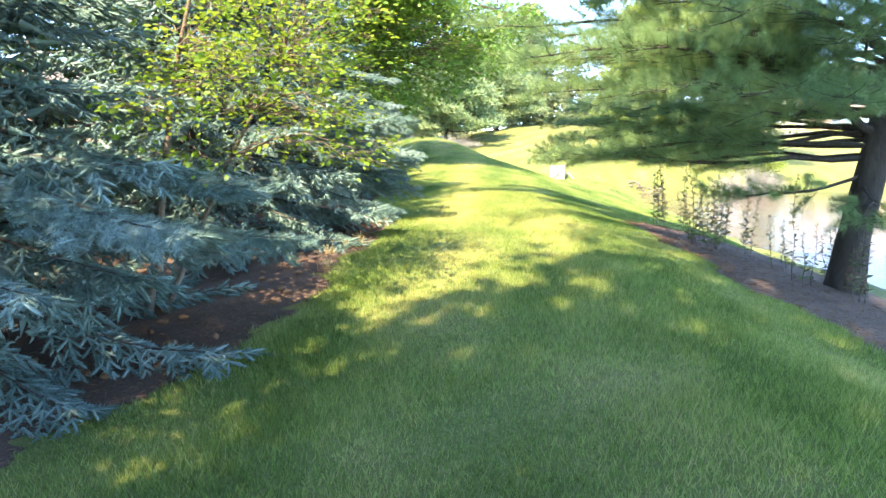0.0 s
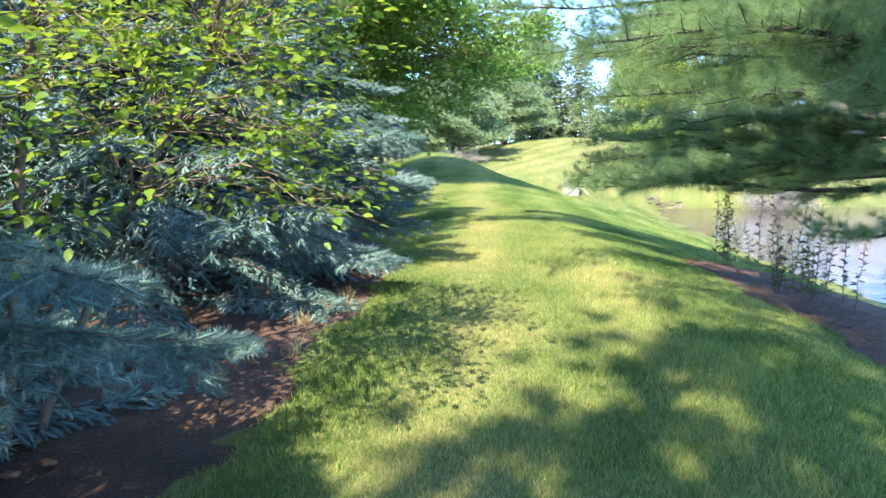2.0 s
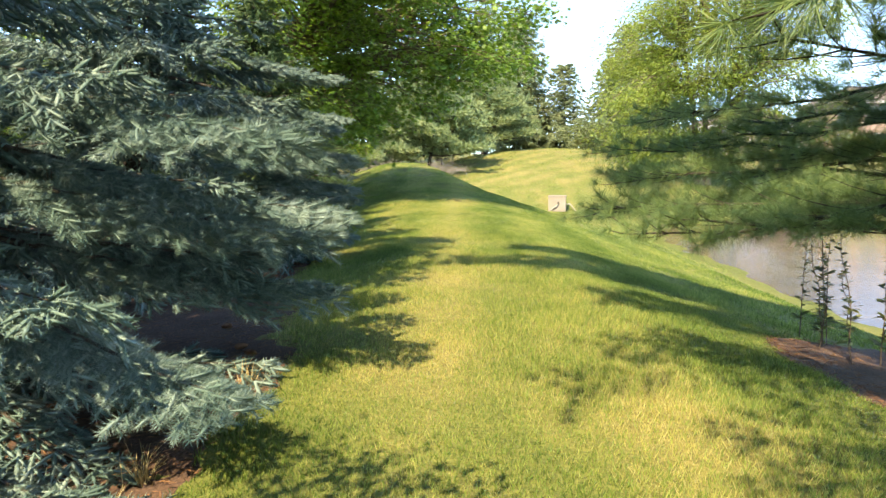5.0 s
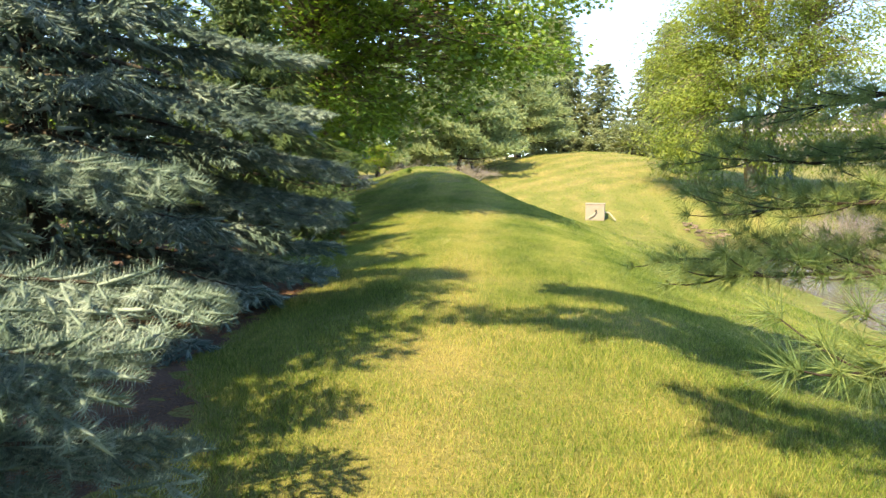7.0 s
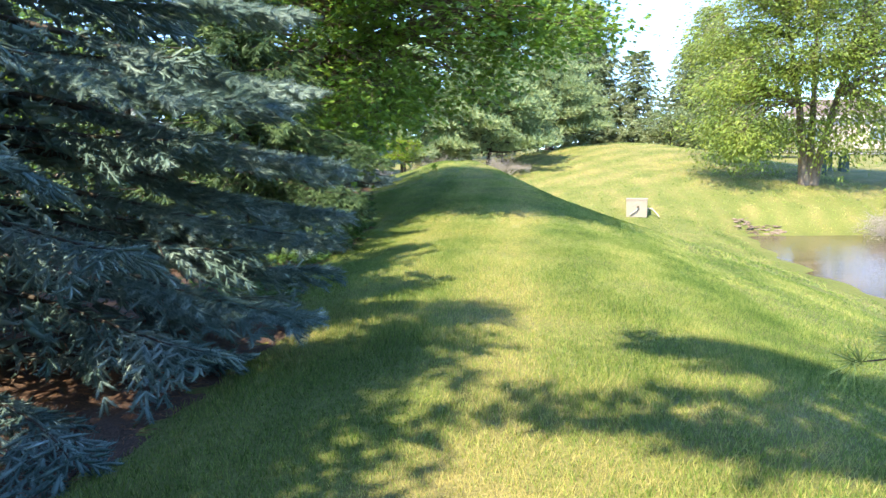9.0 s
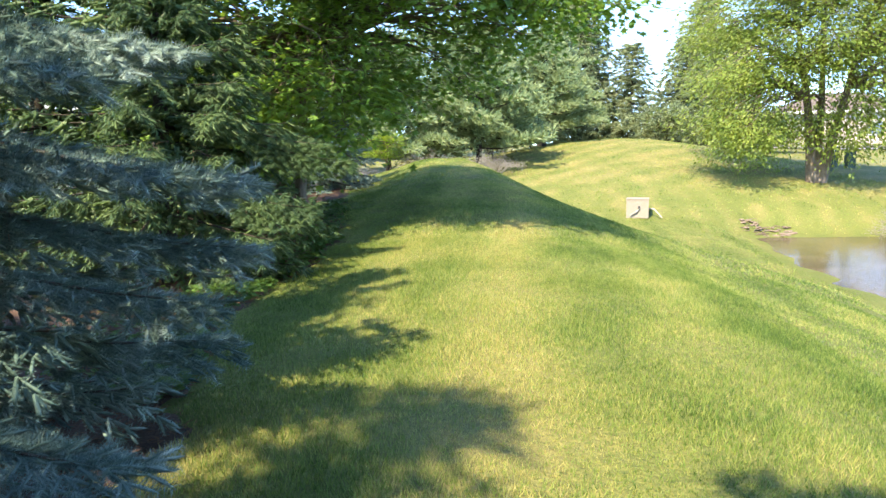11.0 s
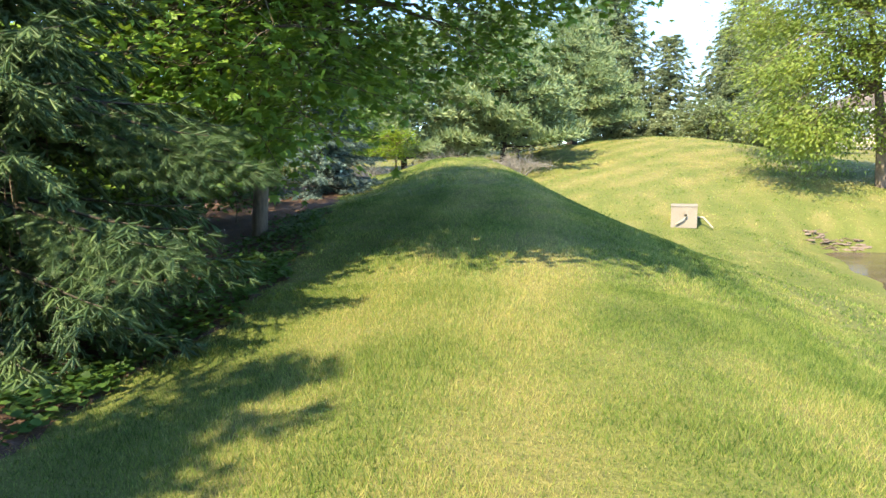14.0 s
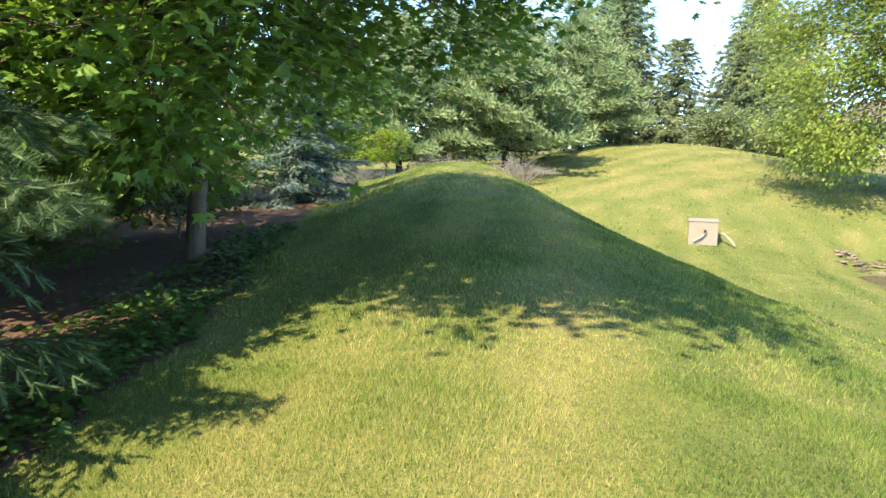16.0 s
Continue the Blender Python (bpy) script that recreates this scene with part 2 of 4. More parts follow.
def mesh_np(name, v, f, mat):
    """A mesh from arrays: v (n, 3), f (m, 3 or 4)."""
    me = bpy.data.meshes.new(name)
    v, f = np.asarray(v, np.float32), np.asarray(f, np.int32)
    me.vertices.add(len(v))
    me.vertices.foreach_set("co", v.ravel())
    me.loops.add(f.size)
    me.loops.foreach_set("vertex_index", f.ravel())
    me.polygons.add(len(f))
    me.polygons.foreach_set("loop_start", np.arange(0, f.size, f.shape[1], dtype=np.int32))
    me.update(calc_edges=True)
    me.materials.append(mat)
    return me


def smooth(me):
    me.polygons.foreach_set("use_smooth", np.ones(len(me.polygons), bool))
    return me


def thing(name, v, f, mat, parent=None, label=""):
    ob = new(name, mesh_np(name, v, f, mat))
    if parent:
        ob.parent = parent
    if label:
        ob["label"] = label
    return ob


def part(name, bm, mat, parent=None, label=""):
    me = bpy.data.meshes.new(name)
    bm.to_mesh(me)
    bm.free()
    me.materials.append(mat)
    ob = new(name, me)
    if parent:
        ob.parent = parent
    if label:
        ob["label"] = label
    return ob


def block(bm, x0, x1, y0, y1, z0, z1, bevel=0.0, m=None):
    r = bmesh.ops.create_cube(bm, size=1.0)
    mt = Matrix.Translation(((x0 + x1) / 2, (y0 + y1) / 2, (z0 + z1) / 2)) @ Matrix.Diagonal((x1 - x0, y1 - y0, z1 - z0, 1))
    bmesh.ops.transform(bm, matrix=(m @ mt) if m else mt, verts=r["verts"])
    if bevel:
        es = list({e for w in r["verts"] for e in w.link_edges})
        bmesh.ops.bevel(bm, geom=es, offset=bevel, segments=2, affect="EDGES", profile=0.6)
    return bm


def empty(name, place, label, category, group="", kind=""):
    ob = new(name)
    ob.location = place
    ob.empty_display_size = 0.3
    return tagged(ob, label, category, group, kind)


def unit(a):
    return a / np.maximum(np.linalg.norm(a, axis=-1, keepdims=True), 1e-9)


def scatter(tv, tf, d, up, p, s):
    """Copies of a small shape whose x axis turns to d, z near up, at p, with size s (n or n x 3)."""
    d = unit(d)
    side = unit(np.cross(up, d) + 1e-6)
    w = np.cross(d, side)
    s = np.asarray(s, float)
    s = s[:, None].repeat(3, 1) if s.ndim == 1 else s
    v = (tv[None, :, 0, None] * (d * s[:, :1])[:, None] + tv[None, :, 1, None] * (side * s[:, 1:2])[:, None]
         + tv[None, :, 2, None] * (w * s[:, 2:3])[:, None] + p[:, None])
    f = tf[None] + (np.arange(len(d)) * len(tv))[:, None, None]
    return v.reshape(-1, 3), f.reshape(-1, tf.shape[1])


class Heap:
    """Gathers pieces of one mesh."""

    def __init__(self):
        self.v, self.f, self.n = [], [], 0

    def add(self, v, f):
        self.v.append(v), self.f.append(f + self.n)
        self.n += len(v)

    def out(self):
        return np.concatenate(self.v), np.concatenate(self.f)


def tube(heap, pts, radii, sides=6):
    pts, radii = np.asarray(pts, float), np.asarray(radii, float)
    t = unit(np.gradient(pts, axis=0))
    ref = np.where(np.abs(t[:, 2:3]) > 0.9, np.array([[1.0, 0, 0]]), np.array([[0, 0, 1.0]]))
    a = unit(np.cross(ref, t))
    b = np.cross(t, a)
    ang = np.arange(sides) * 2 * np.pi / sides
    ring = np.cos(ang)[None, :, None] * a[:, None] + np.sin(ang)[None, :, None] * b[:, None]
    v = (pts[:, None] + ring * radii[:, None, None]).reshape(-1, 3)
    i = np.arange(len(pts) - 1)[:, None] * sides
    k = np.arange(sides)[None]
    k2 = (k + 1) % sides
    f = np.stack([i + k, i + k2, i + sides + k2, i + sides + k], -1).reshape(-1, 4)
    heap.add(v, f)


def curve_pts(a, b, sag, n=6, wob=0.0):
    """Points from a to b with a sag (upwards if positive) in the middle."""
    s = np.linspace(0, 1, n)[:, None]
    p = np.asarray(a) * (1 - s) + np.asarray(b) * s
    p[:, 2] += sag * 4 * s[:, 0] * (1 - s[:, 0])
    if wob:
        p[1:-1] += rng.normal(0, wob, (n - 2, 3))
    return p


# small shapes, all along x and about 1 long
def shoot_shape(needles, length, width, spread=1.0, core=0.05, blunt=True):
    """A spruce shoot: a rounded core set round with needles that lean forward."""
    v, f = [], []
    rings = ((0.0, 0.75), (0.62, 1.15)) if blunt else ((0.0, 1.0),)
    for x, q in rings:
        for k in range(3):
            t = k * math.pi / 1.5 + 0.4
            v.append((x, q * core * math.cos(t), q * core * math.sin(t)))
    top = len(v)
    v.append((1.02, 0, 0))
    for i in range(len(rings) - 1):
        for k in range(3):
            p, q = i * 3 + k, i * 3 + (k + 1) % 3
            f += [(p, q, q + 3), (p, q + 3, p + 3)]
    f += [(top - 3 + k, top - 3 + (k + 1) % 3, top) for k in range(3)]
    r = random.Random(needles)
    for i in range(needles):
        x = 0.08 + 0.9 * (i + 0.5) / needles
        t = i * 2.4 + r.uniform(-0.3, 0.3)
        rad = np.array((0, math.cos(t), math.sin(t) if math.sin(t) > 0 else math.sin(t) * 0.65))
        lean = np.array((0.28 + 0.5 * x * x, 0, 0)) + rad * spread * (1.0 - 0.25 * x)
        lean = lean / np.linalg.norm(lean) * length * r.uniform(0.8, 1.15)
        side = np.cross(lean, (0.3, 0.5, 0.8))
        side = side / np.linalg.norm(side) * width
        o = np.array((x * 0.97, 0, 0)) + rad * core * 0.5
        n = len(v)
        v += [tuple(o + side), tuple(o - side), tuple(o + lean)]
        f.append((n, n + 1, n + 2))
    return np.array(v), np.array(f)


def tuft_shape(needles, width, seed=1, cone=1.1):
    """A tuft of long pine needles that fan out from the end of a twig."""
    v, f = [], []
    r = random.Random(seed)
    for i in range(needles):
        a = i * 2.4
        th = cone * math.sqrt((i + 0.5) / needles) * r.uniform(0.8, 1.2)
        d = np.array((math.cos(th), math.sin(th) * math.cos(a), math.sin(th) * math.sin(a)))
        d *= r.uniform(0.8, 1.1)
        side = np.cross(d, (r.uniform(-1, 1), r.uniform(-1, 1), r.uniform(-1, 1)))
        side = side / np.linalg.norm(side) * width
        o = np.array((-0.35 * r.random(), 0, 0))
        droop = np.array((0, 0, -0.10 * math.sin(th)))
        n = len(v)
        v += [tuple(o + side), tuple(o - side), tuple(o + d + droop)]
        f.append((n, n + 1, n + 2))
    return np.array(v), np.array(f)


def maple_shape():
    pts = []
    for a, r in ((180, 0.16), (106, 0.46), (78, 0.30), (46, 0.64), (22, 0.34), (0, 0.72), (-22, 0.34), (-46, 0.64), (-78, 0.30), (-106, 0.46)):
        pts.append((0.35 + r * math.cos(radians(a)), r * math.sin(radians(a)), -0.10 * abs(math.sin(radians(a)))))
    v = np.array([(0.35, 0, 0.04)] + pts)
    f = np.array([(0, 1 + i, 1 + (i + 1) % 10) for i in range(10)])
    return v, f


def oval_shape(w=0.30, fold=0.06):
    v = np.array([(0, 0, 0), (0.3, w, fold), (0.7, w * 0.85, fold), (1, 0, -0.06), (0.7, -w * 0.85, fold), (0.3, -w, fold), (0.5, 0, -0.0)])
    f = np.array([(0, 6, 1), (1, 6, 2), (2, 6, 3), (3, 6, 4), (4, 6, 5), (5, 6, 0)])
    return v, f


def diamond_shape(w=0.32):
    return np.array([(0, 0, 0), (0.45, w, 0.05), (1, 0, -0.05), (0.45, -w, 0.05)]), np.array([(0, 1, 2), (0, 2, 3)])


SHOOT = shoot_shape(20, 0.23, 0.0165, 1.2, 0.08, True)
SHOOT_NEAR = shoot_shape(60, 0.29, 0.012, 1.35, 0.06, True)
SHOOT_FAR = shoot_shape(8, 0.27, 0.042, 1.0, 0.155, False)
TUFT = tuft_shape(36, 0.0105, 1, 1.45)
TUFT_FAR = tuft_shape(6, 0.15, 3, 1.25)
MAPLE_SHAPE, OVAL, DIAMOND = maple_shape(), oval_shape(), diamond_shape()

# ---- ground ----
RIDGE_Y = [-30, 0, 5, 9, 12, 16, 20, 24, 27, 31, 35, 39, 43, 46, 50, 56, 64]
RIDGE_Z = [-0.6, -0.45, -0.36, -0.17, 0.0, 0.13, 0.2, 0.31, 0.43, 0.72, 1.12, 1.45, 1.66, 1.62, 1.25, 0.8, 0.9]
FIELD_Y = [-60, 20, 36, 44, 46, 48, 50, 53, 60, 75, 100, 140, 300, 600]
FIELD_Z = [-1.6, -1.85, -1.85, -1.7, -1.45, -1.05, -0.55, 0.0, 0.6, 1.6, 3.2, 4.4, 5.0, 5.0]
POND_LEVEL = -1.95


def sstep(a, b, x):
    t = np.clip((x - a) / (b - a), 0, 1)
    return t * t * (3 - 2 * t)


def lumps(x, y):
    return (0.02 * np.sin(1.3 * x + 0.7 * y) * np.sin(0.9 * y - 0.6 * x + 1.0) + 0.012 * np.sin(3.1 * x + 1.7 * y + 2.0)
            + 0.010 * np.sin(2.3 * y - 2.9 * x))


def pond_depth(x, y):
    """How deep inside the pond's basin a place lies, 0 to 1."""
    left = np.interp(y, [-40, 10, 22, 26, 30, 34, 38, 42, 45.5, 47], [11, 9.0, 9.2, 9.3, 10.2, 10.4, 10.8, 11.7, 12.6, 14.5])
    far = np.interp(x, [9, 12.5, 17, 22, 30, 45], [44, 46.0, 46.0, 45.5, 44.5, 40])
    right = 32 + 2 * np.sin(y * 0.3)
    d = np.minimum(np.minimum(x - left, far - y), np.minimum(right - x, y + 32))
    return d


def ground_z(x, y):
    x, y = np.asarray(x, float), np.asarray(y, float)
    xc = np.interp(y, [0, 22, 30, 44, 60], [0.6, 0.6, 0.2, -1.2, -3.0])
    r = np.interp(y, RIDGE_Y, RIDGE_Z)
    for k in (-1.2, 1.2):
        r = r + np.interp(y + k, RIDGE_Y, RIDGE_Z)
    r = r / 3
    u = x - xc
    grow = 1 + 1.3 * sstep(28, 42, y)
    leftdrop = 0.38 * grow * (1 - np.exp(-(u / 2.4) ** 2)) + 0.05 * np.maximum(-u - 5, 0)
    ur = np.maximum(u - 0.9, 0)
    rightdrop = 0.30 * ur * ur / (ur + 0.9) * grow
    berm = np.where(u < 0, r - np.minimum(leftdrop, 1.6), r - rightdrop)
    f = np.interp(y, FIELD_Y, FIELD_Z)
    f = f + 2.0 * np.exp(-((x - 11) / 7.0) ** 2 / 2 - ((y - 67) / 9.0) ** 2 / 2)
    f = f + 1.0 * np.exp(-((x - 7.6) / 3.0) ** 2 / 2 - ((y - 46) / 5.0) ** 2 / 2) * 0.25
    f = f + np.where(x < -6, np.minimum(0.9 * sstep(-6, -16, x), 0.9) * sstep(70, 40, y), 0)
    right = np.maximum(berm, f) + 0.12 * np.exp(-((berm - f) / 0.35) ** 2)
    z = np.where(u < 0, np.where(y > 50, berm * (1 - sstep(50, 66, y)) + f * sstep(50, 66, y), berm), right)
    z = np.where((u >= 0) & (y > 50), right * (1 - sstep(50, 66, y)) + np.maximum(f, -5) * sstep(50, 66, y), z)
    d = pond_depth(x, y)
    wet = sstep(-2.5, 0.0, d)
    z = z * (1 - wet) + np.minimum(z, POND_LEVEL + 0.02) * wet
    z = z - 0.8 * sstep(0.0, 2.5, d)
    return z + lumps(x, y) * sstep(90, 50, y)


def axis_steps(parts):
    out = []
    for a, b, s in parts:
        out.append(np.arange(a, b, s))
    return np.unique(np.concatenate(out + [np.array([parts[-1][1]])]).round(4))


gx = axis_steps([(-700, -60, 40), (-60, -16, 2.0), (-16, -6, 0.6), (-6, 9, 0.22), (9, 32, 0.6), (32, 80, 3), (80, 700, 40)])
gy = axis_steps([(-500, -40, 30), (-40, -4, 1.5), (-4, 34, 0.25), (34, 72, 0.5), (72, 140, 3), (140, 900, 40)])
GX, GY = np.meshgrid(gx, gy)
nx, ny = len(gx), len(gy)
gv = np.stack([GX, GY, ground_z(GX, GY)], -1).reshape(-1, 3)
gi = (np.arange(ny - 1)[:, None] * nx + np.arange(nx - 1)[None]).ravel()
ground = thing("ground", gv, np.stack([gi, gi + 1, gi + nx + 1, gi + nx], -1), LAWN)
smooth(ground.data)
tagged(ground, "mown green lawn with straw-yellow patches on a long berm", "lawn", kind="structure")

wv = np.array([(5.0, -40, POND_LEVEL), (46, -40, POND_LEVEL), (46, 50, POND_LEVEL), (5.0, 50, POND_LEVEL)])
water = thing("water", wv, np.array([(0, 1, 2, 3)]), WATER)
tagged(water, "still murky brown pond water with sky glints", "pond", kind="structure")

BED_L_Y = [-8, 3, 5.3, 6.7, 8, 9.5, 10.8, 12.5, 14.5, 16.2, 17.4, 19, 21.3, 23, 25.5, 27, 29.5, 33, 37, 42, 50]
BED_L_X = [-4.5, -3.2, -2.5, -1.75, -1.4, -1.3, -1.05, -0.82, -1.15, -1.65, -1.4, -1.3, -2.0, -2.1, -1.85, -2.0, -2.4, -3.0, -3.6, -4.6, -6]
BED_R_Y = [6, 7, 9.4, 10.7, 12, 13, 14.3, 15.2]
BED_R_X = [4.6, 3.7, 3.3, 3.4, 3.2, 3.05, 3.4, 5.2]


def wig(y):
    return 0.07 * np.sin(y * 3.1) + 0.05 * np.sin(y * 7.3 + 1) + 0.03 * np.sin(y * 17.0)


def bed_left(y):
    return np.interp(y, BED_L_Y, BED_L_X) + wig(y)


def bed_right(y):
    return np.interp(y, BED_R_Y, BED_R_X, left=99, right=99) + wig(y)


def bed(name, ys, inner, outer, cols, label):
    """A mulch bed that lies 2 to 3 cm over the soil and thins out to its edge."""
    s = np.linspace(0, 1, cols) ** 1.6
    a, b = inner(ys)[:, None], outer(ys)[:, None]
    X = a + (b - a) * s[None]
    Y = np.repeat(ys[:, None], cols, 1)
    Z = ground_z(X, Y) + 0.03 * np.minimum(s * 12, 1)[None] + 0.012 * np.sin(X * 9) * np.sin(Y * 11) - 0.02 * (s < 1e-6)[None]
    v = np.stack([X, Y, Z], -1).reshape(-1, 3)
    i = (np.arange(len(ys) - 1)[:, None] * cols + np.arange(cols - 1)[None]).ravel()
    ob = thing(name, v, np.stack([i, i + 1, i + cols + 1, i + cols], -1), MULCH)
    smooth(ob.data)
    return tagged(ob, label, "mulch bed", kind="structure")


bed("mulch_bed_left", np.arange(-6, 49, 0.15), bed_left, lambda y: bed_left(y) - 9, 40, "reddish-brown mulch bed strewn with needles under the spruces")
bed("mulch_bed_right", np.arange(6.1, 15.2, 0.12), bed_right, lambda y: np.maximum(np.interp(y, [6, 8, 13, 15.2], [5.2, 7.4, 7.0, 5.3]), bed_right(y) + 0.05), 30,
    "reddish-brown mulch bed on the slope under the pine")


def grass():
    """Blades of mown grass on the part of the berm that the walk passes."""
    heap = Heap()
    tv = np.array([(0, 0.5, 0), (0, -0.5, 0), (1.0, 0, 0.3)])
    tri = np.array([(0, 1, 2)])
    for y0, y1, x0, x1, dens, hgt, wid in ((3.2, 9, -3, 4.0, 4900, 0.064, 0.0058), (9, 17, -2.0, 3.6, 5000, 0.050, 0.0052), (17, 26, -2.2, 3.6, 5300, 0.048, 0.0052),
                                           (15.3, 27, 3.5, 6.6, 1300, 0.05, 0.010), (8, 15.3, 3.4, 4.4, 1500, 0.05, 0.009), (27, 46, 4.5, 12, 170, 0.055, 0.026), (46, 74, -2, 22, 50, 0.07, 0.045),
                                           (26, 34, -3.2, 4.6, 1500, 0.05, 0.010), (34, 46, -5, 6, 450, 0.05, 0.018)):
        n = int((y1 - y0) * (x1 - x0) * dens)
        x, y = rng.uniform(x0, x1, n), rng.uniform(y0, y1, n)
        keep = (x > bed_left(y) - 0.05) & ((x < bed_right(y) + rng.exponential(0.04, n)) | (y > 15.1))
        keep &= (x > bed_left(y) + 0.10) | (rng.random(n) < 0.45)
        keep &= pond_depth(x, y) < -0.35
        x, y = x[keep], y[keep]
        n = len(x)
        p = np.stack([x, y, ground_z(x, y) - 0.004], -1)
        a = rng.uniform(0, 2 * np.pi, n)
        lean = rng.uniform(0.1, 0.65, n)
        d = np.stack([np.cos(a) * lean, np.sin(a) * lean, np.ones(n)], -1)
        clump = 0.8 + 0.35 * np.sin(x * 2.1 + np.sin(y * 1.7) * 2) * np.sin(y * 1.9 + 1)
        h = hgt * rng.uniform(0.6, 1.35, n) * clump
        s = np.stack([h, np.full(n, wid) * rng.uniform(0.6, 1.3, n), h * rng.uniform(-0.6, 0.9, n)], -1)
        up = np.stack([-np.sin(a), np.cos(a), np.zeros(n)], -1)
        heap.add(*scatter(tv, tri, d, up, p, s))
    ob = thing("grass", *heap.out(), BLADE)
    return tagged(ob, "short mown grass blades, green mixed with dry straw", "grass", kind="stuff")


grass()

# ---- trees ----


def gz(x, y):
    return float(ground_z(x, y))


def trunk_part(tree, pts, radii, mat, sides=12, name="trunk", label=""):
    h = Heap()
    tube(h, pts, radii, sides)
    ob = thing(name, *h.out(), mat, tree, label)
    smooth(ob.data)
    return ob


